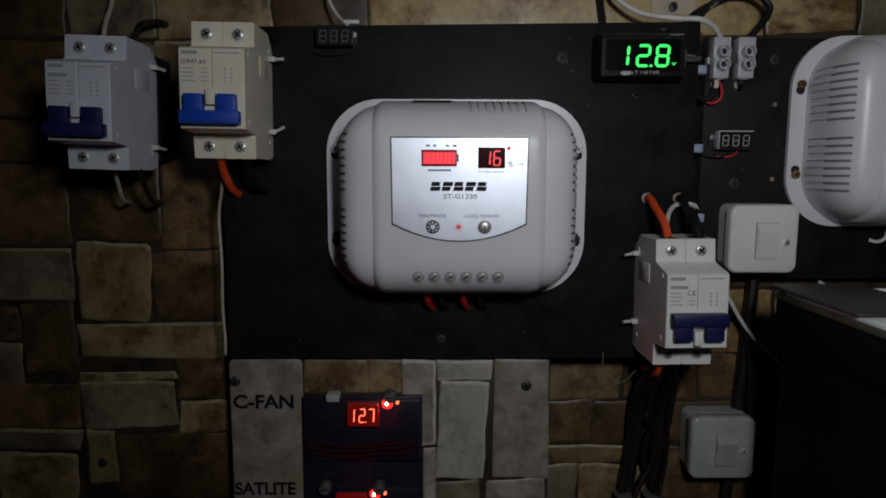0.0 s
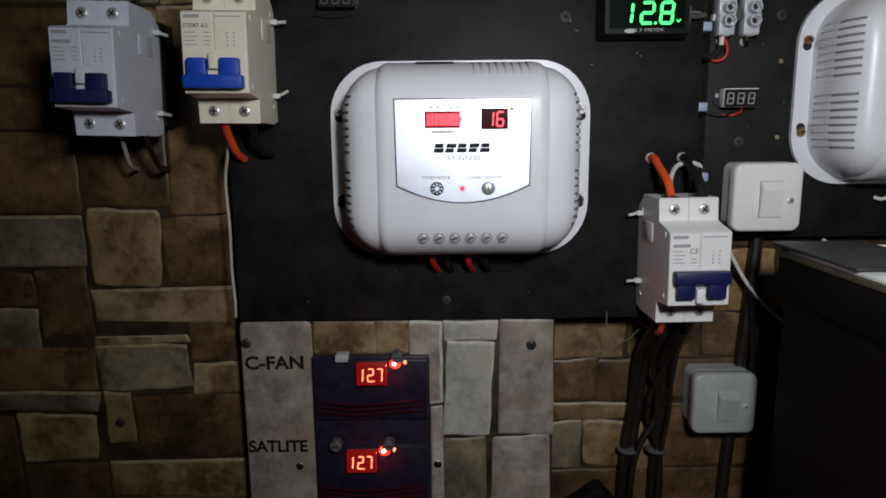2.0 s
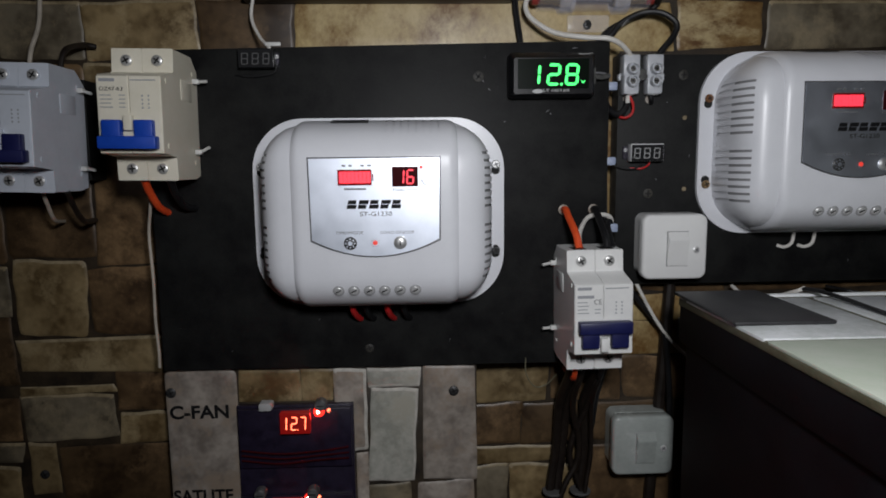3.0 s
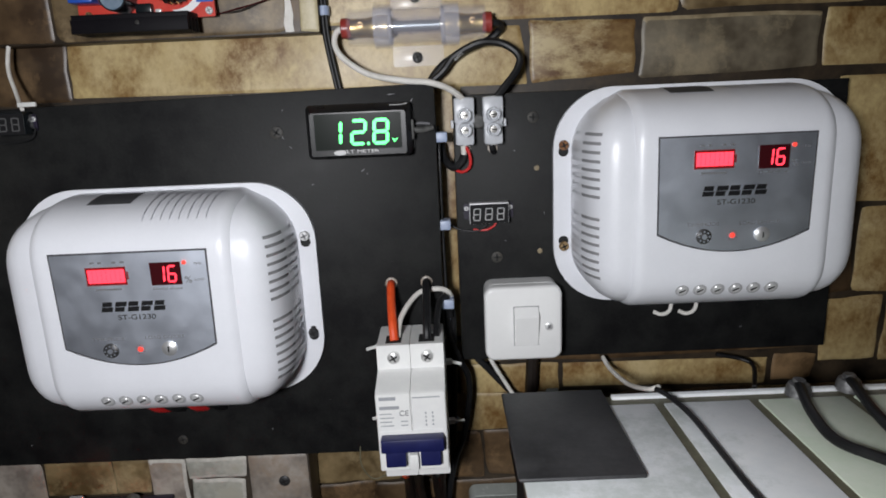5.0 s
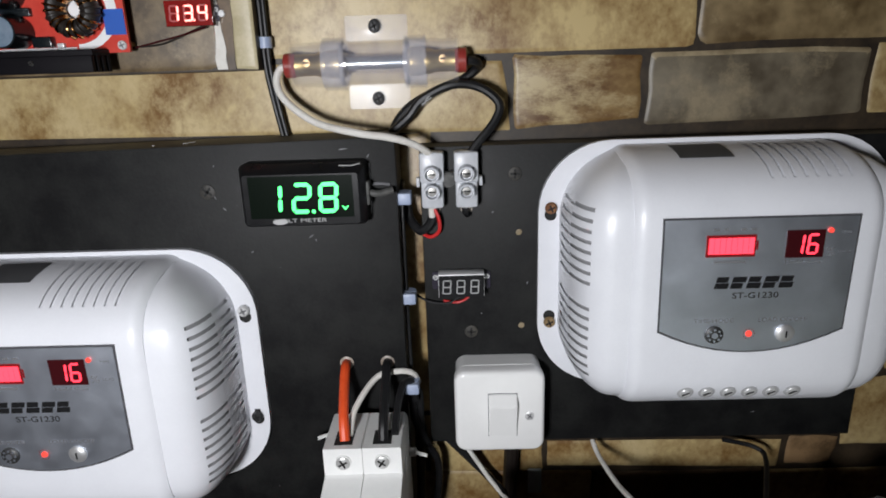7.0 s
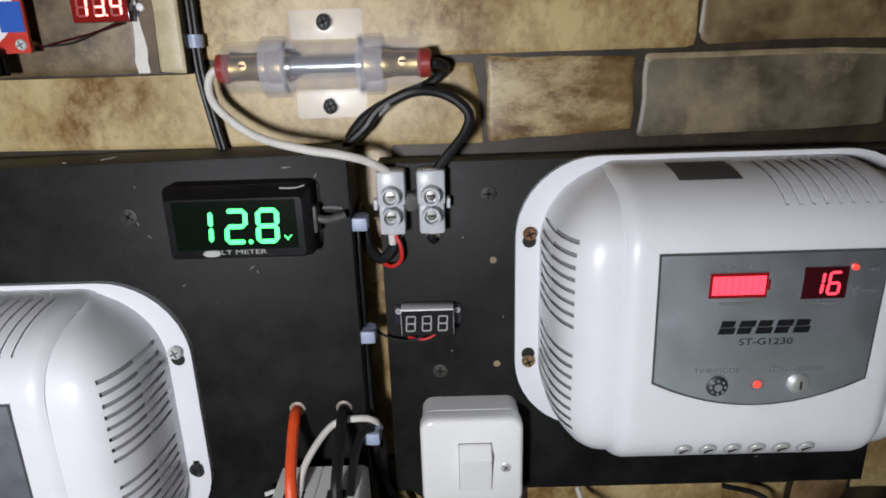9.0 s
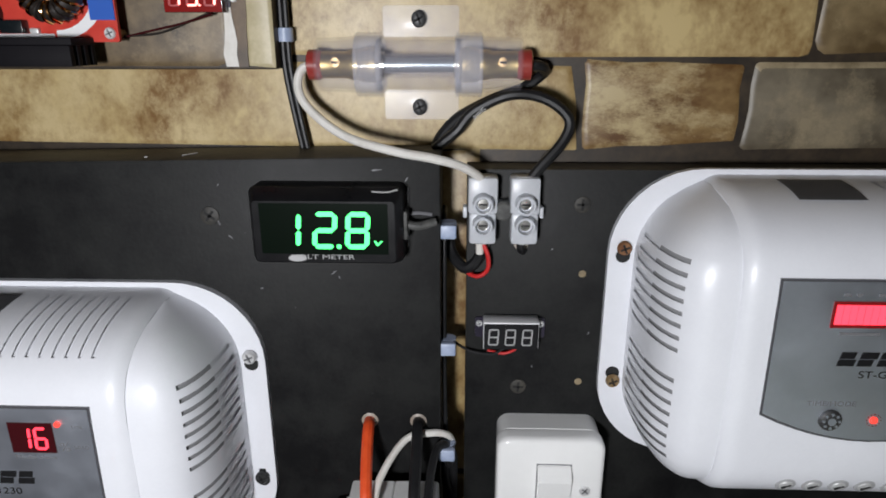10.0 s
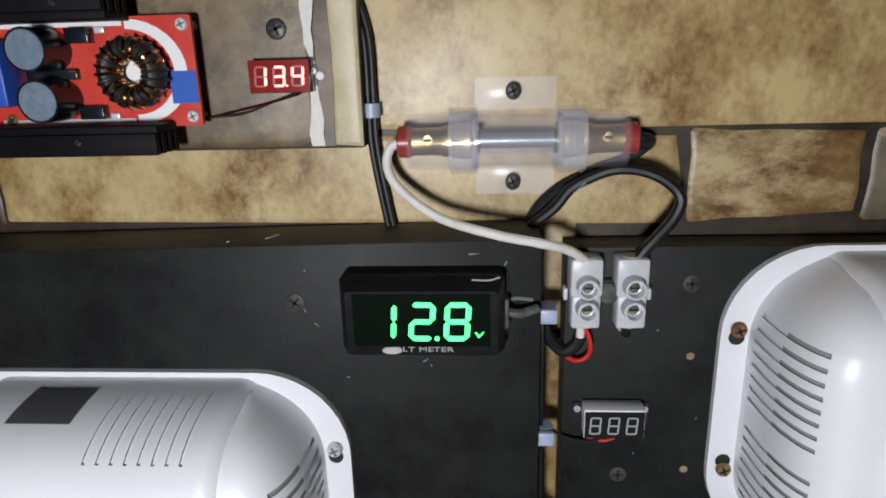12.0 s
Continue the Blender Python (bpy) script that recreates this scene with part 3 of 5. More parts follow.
        t = part("terminal", lathe([(-0.0015, 0.0036), (0.0002, 0.0036), (0.0003, 0.0033)], c, nrm, 20), M_WELL, th)
        part("screw", lathe([(0.0002, 0.0026), (0.0007, 0.0021), (0.0008, 0.0001)], c, nrm, 14), M_PALESCREW, t, "zinc terminal screw")
        q = c + nrm * 0.0009
        part("slot", rod(q - Vector((0.0016, 0, 0.0007)), q + Vector((0.0016, 0, 0.0007)), 0.0004, 5), M_INNER, t)
    # dark sticker on top of the cover
    bm = bmesh.new()
    strip = []
    for c, d in prof[1:5]:
        strip.append([bm.verts.new((xx, -FL - d - 0.0002, c + 0.0004)) for xx in (-0.0275, -0.0045)])
    for p, q in zip(strip, strip[1:]):
        bm.faces.new((p[0], p[1], q[1], q[0]))
    bmesh.ops.solidify(bm, geom=bm.faces[:], thickness=0.0002)
    part("sticker", bm, M_GREYINK, th, "dark grey sticker")
    # keyholes and mounting screws
    for (sx, sz, down, rise), mat in zip(((-1, 0.0295, 1, 0.0016), (-1, -0.0267, -1, -0.0010), (1, 0.0295, 1, 0.0018), (1, -0.0267, 1, 0.0002)), screws):
        xx = sx * 0.0778
        key = prism(ring(0.0029, 18, xx, sz - 0.0020 * down), -0.001, -FL - 0.0002)
        prism([(xx - 0.0014, sz + 0.0005 * down), (xx + 0.0014, sz + 0.0005 * down), (xx + 0.0014, sz + 0.0036 * down), (xx - 0.0014, sz + 0.0036 * down)], -0.001, -FL - 0.00025, bm=key)
        part("keyhole", key, M_INNER, th)
        if mat:
            part("screw_shank", rod((xx, -FL, sz + rise), (xx, -FL - 0.0012, sz + rise), 0.0016, 10), mat, th)
            screw(th, xx, -FL - 0.0012, sz + rise, 0.0029, mat, "mounting_screw")
    return th


controller(0.0138, 1.3825, A_FACE, (M_PALESCREW, M_DARKSCREW, M_PALESCREW, M_DARKSCREW))
controller(0.3185, 1.4260, C_FACE, (M_RUST, M_BRASS, M_BRASS, M_RUST))


# ---- circuit breakers ----
def breaker(x, z, back, case, toggle, up, ties, label, lean=0.0):
    th = thing("circuit_breaker", label, "circuit breaker", x, back, z, "circuit breakers")
    th.rotation_euler.y = radians(lean)
    w = 0.0178
    side = [(0, -0.0370), (0, 0.0300), (-0.0060, 0.0345), (-0.0100, 0.0385), (-0.0400, 0.0385), (-0.0400, 0.0250), (-0.0420, 0.0238), (-0.0590, 0.0212), (-0.0606, 0.0200), (-0.0606, -0.0224), (-0.0598, -0.0230), (-0.0405, -0.0242), (-0.0405, -0.0385), (-0.0100, -0.0385)]
    bm = bmesh.new()
    for x0, x1 in ((-w, -0.0001), (0.0001, w)):
        a = [bm.verts.new((x0, p, q)) for p, q in side]
        b = [bm.verts.new((x1, p, q)) for p, q in side]
        f1 = bm.faces.new(a)
        f2 = bm.faces.new(list(reversed(b)))
        for i in range(len(side)):
            j = (i + 1) % len(side)
            bm.faces.new((a[i], b[i], b[j], a[j]))
    edges = [e for e in bm.edges if abs(e.verts[0].co.x - e.verts[1].co.x) < 1e-6]
    bmesh.ops.bevel(bm, geom=edges, offset=0.0005, segments=1, affect="EDGES")
    part("case", bm, case, th)
    # side rivets and mouldings
    for sx in (-1, 1):
        for p, q in ((-0.008, 0.028), (-0.008, -0.028), (-0.052, 0.0185), (-0.052, -0.0185)):
            part("rivet", rod((sx * w, p, q), (sx * (w + 0.0004), p, q), 0.0017, 12), case, th)
        part("moulding", box(sx * w - 0.0004, sx * w + 0.0004, -0.030, -0.012, 0.010, 0.022, 0.0003), case, th)
    for sx in (-1, 1):
        for sz in (-1, 1):
            c = (sx * 0.0089, -0.0400, 0.0315 if sz > 0 else -0.0315)
            part("screw_well", prism(ring(0.0038, 20, c[0], c[2]), -0.0395, -0.0407), case, th)
            screw(th, c[0], -0.0407, c[2], 0.0033, M_STEEL, "terminal_screw", turn=0.5 + sx + sz, dome=0.3)
            part("wire_hole", box(sx * 0.0089 - 0.0042, sx * 0.0089 + 0.0042, -0.037, -0.026, sz * 0.0384 - 0.0004, sz * 0.0384 + 0.0004), M_INNER, th)
    # printed front plate
    fy = -0.0606
    ink = M_FAINTINK
    part("brand_bar", box(-0.0160, -0.0075, fy - 0.0002, fy, 0.0170, 0.0188), ink, th)
    part("printed_rule", box(0.0010, 0.0150, fy - 0.0002, fy, 0.0176, 0.0182), ink, th)
    if toggle is M_BLUE:
        writing("lettering", "DZ47-63", 0.0022, -0.0160, fy - 0.0001, 0.0120, M_INK, th, 0.0128)
    else:
        part("small_print", box(-0.0160, -0.0060, fy - 0.0002, fy, 0.0120, 0.0138), ink, th)
    for i in range(4):
        zz = 0.0098 - 0.0022 * i
        part("small_print", box(-0.0160, -0.0100 + 0.001 * (i % 2), fy - 0.0002, fy, zz - 0.0005, zz), ink, th)
        if up or i > 1:
            part("small_print", box(-0.0055, -0.0020, fy - 0.0002, fy, zz - 0.0005, zz), ink, th)
        part("small_print", box(0.0070, 0.0078, fy - 0.0002, fy, zz - 0.0010, zz), ink, th)
        part("small_print", box(0.0105, 0.0113, fy - 0.0002, fy, zz - 0.0010, zz), ink, th)
    if not up:
        writing("lettering", "CE", 0.0030, -0.0060, fy - 0.0001, 0.0082, M_GREYINK, th, 0.0046)
    # the linked toggle: two levers joined by a bar
    s = 1 if up else -1
    base = -0.0110
    part("toggle_slot", box(-0.0165, 0.0165, fy - 0.0003, fy, base - 0.0100, base + 0.0108), case, th)
    tg = bmesh.new()
    bar0, bar1 = base - s * 0.0094, base - s * 0.0022
    box(-0.0160, 0.0160, fy - 0.0072, fy - 0.0003, min(bar0, bar1), max(bar0, bar1), 0.0008, bm=tg)
    for sx in (-1, 1):
        lev0, lev1 = base - s * 0.0060, base + s * 0.0068
        box(sx * 0.0089 - 0.0052, sx * 0.0089 + 0.0052, fy - 0.0055, fy - 0.0003, min(lev0, lev1), max(lev0, lev1), 0.0008, bm=tg)
    part("toggle", tg, toggle, th, "blue linked toggle")
    part("toggle_stop", box(-0.0024, 0.0024, fy - 0.0040, fy, min(base + s * 0.0010, base + s * 0.0095), max(base + s * 0.0010, base + s * 0.0095), 0.0005), case, th)
    for sx, zz, tilt in ties:
        tie = part("cable_tie", box(sx * w if sx > 0 else -w - 0.004, w + 0.004 if sx > 0 else -w, -0.010, -0.006, zz - 0.0016, zz + 0.0016, 0.0006), M_TIE, th, "milky nylon tie")
        part("tie_tail", rod((sx * (w + 0.003), -0.008, zz), (sx * (w + 0.0095), -0.010, zz + tilt), 0.0010, 6), M_TIE, tie)
    return th


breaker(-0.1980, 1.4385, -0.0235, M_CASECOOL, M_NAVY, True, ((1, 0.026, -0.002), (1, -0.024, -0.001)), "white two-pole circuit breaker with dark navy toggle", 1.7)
solid("spacer_block", box(-0.2120, -0.1790, -0.0235, -0.002, 1.4060, 1.4720, 0.001), M_BOARD, "small black wooden block behind a circuit breaker", "block")
breaker(-0.1217, 1.4450, A_FACE, M_CREAM, M_BLUE, True, ((1, 0.0235, 0.0), (1, -0.021, 0.003)), "cream two-pole circuit breaker with bright blue toggle", 0.8)
breaker(0.1503, 1.3215, A_FACE, M_CASE, M_NAVY, False, ((-1, 0.026, -0.001), (-1, -0.019, 0.0), (1, 0.014, -0.001), (1, -0.024, 0.001)), "white two-pole circuit breaker with navy toggle and red wire", -0.7)
# ---- rocker switches ----
def rocker(x, z, back, depth, label, white):
    th = thing("light_switch", label, "switch", x, back, z, "switches")
    part("back_box", loft(((0.0436, 0.0432, 0.0055, 0.0010, 0.0), (0.0436, 0.0432, 0.0055, 0.0010, -depth * 0.58), (0.0428, 0.0424, 0.0051, 0.0010, -depth * 0.60))), white, th)
    part("front_plate", loft(((0.0446, 0.0444, 0.0056, 0.0, -depth * 0.60), (0.0452, 0.0450, 0.0059, 0.0, -depth * 0.62), (0.0452, 0.0450, 0.0059, 0.0, -depth + 0.0030), (0.0446, 0.0444, 0.0056, 0.0, -depth + 0.0013), (0.0432, 0.0430, 0.0049, 0.0, -depth + 0.0004), (0.0412, 0.0410, 0.0039, 0.0, -depth)), 8), white, th)
    # raised grey plate paints the shade in the gap round the rocker
    part("rocker_gap", box(-0.0059, 0.0087, -depth - 0.0002, -depth + 0.001, -0.0131, 0.0109), M_GREYINK if white is M_SWITCH else M_WELL, th)
    bm = bmesh.new()
    side = [(-depth, -0.0128), (-depth - 0.0012, -0.0128), (-depth - 0.0050, 0.0056), (-depth - 0.0008, 0.0106), (-depth, 0.0106)]
    a = [bm.verts.new((-0.0056, p, q)) for p, q in side]
    b = [bm.verts.new((0.0084, p, q)) for p, q in side]
    bm.faces.new(a)
    bm.faces.new(list(reversed(b)))
    for i in range(5):
        j = (i + 1) % 5
        bm.faces.new((a[i], b[i], b[j], a[j]))
    bmesh.ops.bevel(bm, geom=bm.edges[:], offset=0.0004, segments=2, affect="EDGES")
    part("rocker", bm, white, th, "white rocker")
    screw(th, 0.0148, -depth, -0.0020, 0.0024, M_PALESCREW, "plate_screw", dome=0.25, turn=0.9)
    return th


rocker(0.2146, 1.3562, C_FACE, 0.0195, "glossy white surface-mounted rocker switch on black board", M_SWITCH)
rocker(0.2013, 1.2080, -0.002, 0.0225, "greyish white surface-mounted rocker switch on stone-print wall", M_GREYSWITCH)

# ---- green voltmeter ----
vm = thing("voltmeter", "black plastic voltmeter with glowing green figures", "voltmeter", 0.1275, A_FACE, 1.4710)
part("case", loft(((0.0562, 0.0285, 0.0026, 0.0, 0.0), (0.0562, 0.0285, 0.0026, 0.0, -0.0092), (0.0554, 0.0277, 0.0024, 0.0, -0.0102), (0.0520, 0.0238, 0.0018, -0.0012, -0.0140),
                   (0.0508, 0.0226, 0.0014, -0.0012, -0.0148)), 5), M_GLOSSBLACK, vm)
# the window's faint green emission paints the glow round the figures
part("window", box(-0.0230, 0.0230, -0.0150, -0.0140, -0.0094, 0.0094), M_WINDOWGLOW, vm, "dark green-tinted window with its figures' glow painted in")
for i, ch in enumerate("128"):
    figure(vm, M_GREEN, "lit green figure", ch, (-0.0176, -0.0046, 0.0072)[i], -0.0150, -0.0074, 0.0088, 0.0138, 0.07, 0.20, i == 1)
writing("unit", "v", 0.0030, 0.0178, -0.0151, -0.0062, M_GREEN, vm, 0.0032, 0.08)
writing("lettering", "VOLT METER", 0.0017, -0.0125, -0.0151, -0.0113, M_DEADSEG, vm, 0.0232)
# pale oval across the first letters
part("badge", prism([(-0.0102 + 0.0034 * math.cos(a * 0.5236), -0.0110 + 0.0013 * math.sin(a * 0.5236)) for a in range(12)], -0.0150, -0.0152), M_DEADSEG, vm)
part("lead", tube([(0.0270, -0.006, 0.0000), (0.0330, -0.006, -0.0012), (0.0395, -0.004, 0.0000)], 0.0016), M_DUSTY_BLACK, vm, "short dusty black lead")
part("glue", box(0.0268, 0.0295, -0.009, 0.0, -0.006, 0.005, 0.001), M_DUSTY_BLACK, vm)
part("glue", tube([(0.0284, -0.0006, -0.0115), (0.0288, -0.0010, -0.0040), (0.0286, -0.0008, 0.0040), (0.0288, -0.0006, 0.0120)], 0.0006, 6), M_GREYINK, vm, "grey line of dried glue")
part("glue", tube([(0.0290, -0.0006, 0.0020), (0.0330, -0.0008, 0.0024), (0.0380, -0.0006, 0.0018)], 0.0007, 6), M_GREYINK, vm, "grey line of dried glue")
part("glue", tube([(0.0170, -0.0112, 0.0128), (0.0225, -0.0114, 0.0127), (0.0262, -0.0104, 0.0134)], 0.0004, 6), M_DEADSEG, vm, "pale scuff on the upper edge")


# ---- small three-figure meters ----
def mini(x, z, back, text, dead, live, name_label, ears=1.0, size=(1, 1, 1)):
    th = thing("panel_meter", name_label, "voltmeter", x, back, z, "small meters")
    th.scale = size
    part("circuit_board", prism(rounded(0.0290 * ears, 0.0090, 0.0012, 3), -0.0002, -0.0014), M_PCBDARK, th)
    part("housing", box(-0.0112, 0.0112, -0.0095, -0.0014, -0.0060 if not text else -0.0066, 0.0058 if not text else 0.0066, 0.0002), M_REDGLASS if text else (M_PCBWHITE if dead is not M_DIMSEG else M_CAP), th, "display housing")
    part("face", box(-0.0110, 0.0110, -0.0097, -0.0095, -0.0064 if text else -0.0059, 0.0065 if text else 0.0052), live or M_INK, th, "dark display face")
    for i in range(3):
        figure(th, dead, "", "8", -0.0094 + 0.0068 * i, -0.0097, -0.0042, 0.0047 if text else 0.0042, 0.0084 if text else 0.0072, 0.06, 0.17 if text else 0.13, False)
    if text:
        for i, ch in enumerate(text):
            figure(th, M_PINKRED, "glowing red figure", ch, -0.0094 + 0.0068 * i, -0.0099, -0.0042, 0.0047, 0.0084, 0.06, 0.2, i == 1)
    for sx in (-1, 1):
        screw(th, sx * 0.0128 * ears, -0.0014, 0.0018, 0.0014, M_PALESCREW, "screw", dome=0.5)
    return th


mini(0.1970, 1.4208, C_FACE, "", M_DEADSEG, None, "unlit small three-figure panel meter with white rim")
mini(-0.0625, 1.4828, A_FACE, "", M_DIMSEG, None, "unlit small three-figure panel meter on black board", 0.9)
M_REDDIM = material("dim_red_segment", (0.30, 0.07, 0.07), 0.4, glow=(1.0, 0.05, 0.05), power=0.05)
M_REDLIT = material("lit_red_window", (0.085, 0.006, 0.006), 0.2, glow=(1.0, 0.03, 0.02), power=0.06)
mini(0.0800, 1.5500, T_FACE, "134", M_REDDIM, M_REDLIT, "small panel meter glowing red on wallpapered board", 0.85, (0.94, 0.7, 0.82))

# ---- terminal blocks ----
for x in (0.1846, 0.2006):
    th = thing("terminal_block", "translucent white nylon screw terminal block", "terminal block", x, C_FACE, 1.4728, "terminal blocks")
    base = box(-0.0057, 0.0057, -0.0100, 0.0, -0.0010, 0.0132, 0.0012)
    box(-0.0052, 0.0052, -0.0100, 0.0, -0.0130, -0.0004, 0.0012, bm=base)
    part("base", base, M_NYLON, th)
    for zz in (-0.0046, 0.0036):
        t = part("tower", lathe([(0, 0.0040), (0.0052, 0.0037), (0.0055, 0.0034), (0.0055, 0.0029), (0.0022, 0.0026)], (0, -0.0098, zz), (0, -1, 0), 18), M_NYLON, th)
        part("screw", lathe([(0, 0.0022), (0.0006, 0.0020), (0.0007, 0.0002)], (0, -0.0121, zz), (0, -1, 0), 12), M_CHROME, t)
        part("slot", box(-0.0016, 0.0016, -0.0131, -0.0127, zz - 0.0003, zz + 0.0003), M_INNER, t)
    for zz in (-0.011, 0.011):
        part("wire_mouth", rod((0, -0.0055, zz), (0, -0.0055, zz + math.copysign(0.0024, zz)), 0.0032, 12), M_DEADSEG, th)
    for sx in (-1, 1):
        part("lug", box(min(sx * 0.0060, sx * 0.0076), max(sx * 0.0060, sx * 0.0076), -0.006, -0.001, -0.0035, 0.0010, 0.0005), M_NYLON, th)
bridge = solid("strip_screw", lathe([(0, 0.0039), (0.0010, 0.0038), (0.0016, 0.0030), (0.0017, 0.0002)], (0, 0, 0), (0, -1, 0), 18), M_DUSTY_BLACK, "dark screw between the terminal blocks", "screw", (0.1926, C_FACE - 0.0075, 1.4728))
part("bridge", box(-0.0030, 0.0030, 0.0, 0.0075, -0.0030, 0.0030, 0.0004), M_NYLON, bridge)


# ---- loose screws and holes in the boards ----
def board_screw(x, y, z, r, mat, label):
    th = thing("wood_screw", label, "screw", x, y, z, "board screws")
    screw(th, 0, 0, 0, r, mat, "head", dome=0.18, turn=x * 70)


board_screw(0.0806, A_FACE, 1.4715, 0.0037, M_EDGE, "painted-over countersunk screw in black board")
board_screw(0.2015, C_FACE, 1.3922, 0.0034, M_EDGE, "painted-over countersunk screw in black board")
board_screw(0.2240, C_FACE, 1.4735, 0.0034, M_EDGE, "painted-over countersunk screw in black board")
board_screw(0.0040, A_FACE, 1.2880, 0.0030, M_EDGE, "painted-over countersunk screw in black board")
for x, z in ((0.2258, 1.4445), (0.2272, 1.3950), (0.2190, 1.3340)):
    th = solid("drill_hole", lathe([(0, 0.0016), (0.0002, 0.0015), (0.0003, 0.0006)], (0, 0, 0), (0, -1, 0), 9), M_PALEEDGE, "small chipped hole in black board", "hole", (x, C_FACE, z), "chipped holes")
for x, z in ((0.1850, 1.4572), (0.2005, 1.4572)):
    solid("drill_hole", lathe([(0, 0.0030), (0.0003, 0.0027), (0.0004, 0.0010)], (0, 0, 0), (0, -1, 0), 11), M_PLANK, "chipped wire hole below a terminal block", "hole", (x, C_FACE, z), "chipped holes")
for x in (0.1386, 0.1591):
    solid("drill_hole", lathe([(0, 0.0036), (0.0003, 0.0031), (0.0004, 0.0010)], (0, 0, 0), (0, -1, 0), 11), M_PLANK, "chipped wire hole above a circuit breaker", "hole", (x, A_FACE, 1.3826), "chipped holes")

# ---- inline fuse holder ----
fx, fy, fz = 0.1602, -0.0135, 1.5262
fuse = thing("fuse_holder", "clear plastic inline fuse holder with gilt terminals", "fuse holder", fx, 0, fz)
fuse.scale = (0.925, 1.0, 1.05)


def clear(ob):
    ob.visible_shadow = False
    return ob


for sx in (-1, 1):
    outer = [(0.0, 0.0085), (0.0005, 0.0092), (0.026, 0.0102), (0.0265, 0.0090), (0.001, 0.0080)]
    clear(part("end_cover", lathe(outer, (sx * 0.0415, fy, 0), (-sx, 0, 0), 28), M_CLEAR, fuse, "clear end cover"))
    collar = [(0, 0.0106)]
    for i in range(5):
        collar += [(0.0006 + 0.0022 * i, 0.0112), (0.0016 + 0.0022 * i, 0.0112), (0.0020 + 0.0022 * i, 0.0107)]
    clear(part("threaded_collar", lathe(collar + [(0.0112, 0.0098), (0.0, 0.0098)], (sx * 0.0255, fy, 0), (-sx, 0, 0), 28), M_FROST, fuse, "frosted threaded collar"))
    part("end_ring", lathe([(0, 0.0042), (0.0006, 0.0053), (0.0046, 0.0054), (0.0052, 0.0050), (0.0060, 0.0048)], (sx * 0.0455, fy, 0), (-sx, 0, 0), 20), M_REDCAP, fuse, "red rubber end ring")
    t = part("terminal", lathe([(0, 0.0042), (0.0005, 0.0047), (0.011, 0.0047), (0.012, 0.0053), (0.0155, 0.0053), (0.0165, 0.0060), (0.0225, 0.0062), (0.0240, 0.0050)], (sx * 0.0400, fy, 0), (-sx, 0, 0), 24), M_GOLD, fuse, "gilt brass terminal")
    part("set_screw", lathe([(0, 0.0019), (0.001, 0.0017), (0.0011, 0.0002)], (sx * 0.0335, fy - 0.0042, 0.001), (0, -1, 0), 12), M_BRASS, t)
    part("screw_slot", box(sx * 0.0335 - 0.0014, sx * 0.0335 + 0.0014, fy - 0.0056, fy - 0.0052, 0.0006, 0.0014), M_INNER, t)
clear(part("body_tube", lathe([(0, 0.0090), (0.0005, 0.0096), (0.0335, 0.0096), (0.034, 0.0090), (0.0335, 0.0086), (0.0005, 0.0086)], (-0.0170, fy, 0), (1, 0, 0), 28), M_CLEAR, fuse, "clear body tube"))
part("fuse_cap", lathe([(0, 0.0046), (0.004, 0.0046)], (-0.0180, fy, 0), (1, 0, 0), 18), M_CHROME, fuse)
part("fuse_cap", lathe([(0, 0.0046), (0.004, 0.0046)], (0.0140, fy, 0), (1, 0, 0), 18), M_CHROME, fuse)
part("fuse_link", rod((-0.0145, fy, 0), (0.0145, fy, 0), 0.0026, 16), M_CAPTOP, fuse, "silver fuse link")
clear(part("fuse_glass", lathe([(0, 0.0040), (0.0005, 0.0045), (0.0275, 0.0045), (0.028, 0.0040), (0.0275, 0.0037), (0.0005, 0.0037)], (-0.0140, fy, 0), (1, 0, 0), 20), M_CLEAR, fuse, "glass fuse tube"))
for s in (-1, 1):
    z0, z1 = (0.0098, 0.0200) if s > 0 else (-0.0200, -0.0098)
    tab = clear(part("mounting_tab", prism(rounded(0.0318, 0.0110, 0.0012, 3, 0, (z0 + z1) / 2), -0.002, -0.0042, 0.0005), M_CLEARTAB, fuse, "clear mounting tab"))
    screw(fuse, -0.0008, -0.0042, s * 0.0157, 0.0031, M_DARKSCREW, "tab_screw", "black tab screw", dome=0.3)


# ---- wires of the upper part ----
twin = thing("twin_cable", "black two-core flat cable running down the wall", "cable", 0.0, 0.0, 0.0)
for dx in (-0.0010, 0.0010):
    part("core", tube([(0.098 + dx, -0.006, 1.605), (0.1030 + dx, -0.006, 1.580), (0.1075 + dx, -0.006, 1.562), (0.1080 + dx, -0.006, 1.537), (0.1088 + dx, -0.006, 1.520), (0.1140 + dx, -0.006, 1.488), (0.118 + dx, -0.006, 1.470)], 0.0012), M_BLACKWIRE, twin)
clip = thing("cable_clip", "pale blue plastic cable clip on stone-print wall", "cable clip", 0.1081, -0.006, 1.5370, "cable clips")
part("saddle", rod((0, 0, -0.0025), (0, 0, 0.0025), 0.0032, 14), M_CLIP, clip)
part("nail", box(-0.0062, -0.0028, -0.003, 0.004, -0.0020, 0.0020, 0.0006), M_CLIP, clip)
for z in (1.4650, 1.4150):
    clip = thing("cable_clip", "pale blue plastic cable clip at the board edge", "cable clip", 0.1712, -0.022, z, "cable clips")
    part("saddle", rod((0, 0, -0.0028), (0, 0, 0.0028), 0.0034, 14), M_CLIP, clip)
    part("nail", box(-0.0034, 0.0034, -0.0064, -0.0030, -0.0028, 0.0028, 0.0008), M_CLIP, clip)
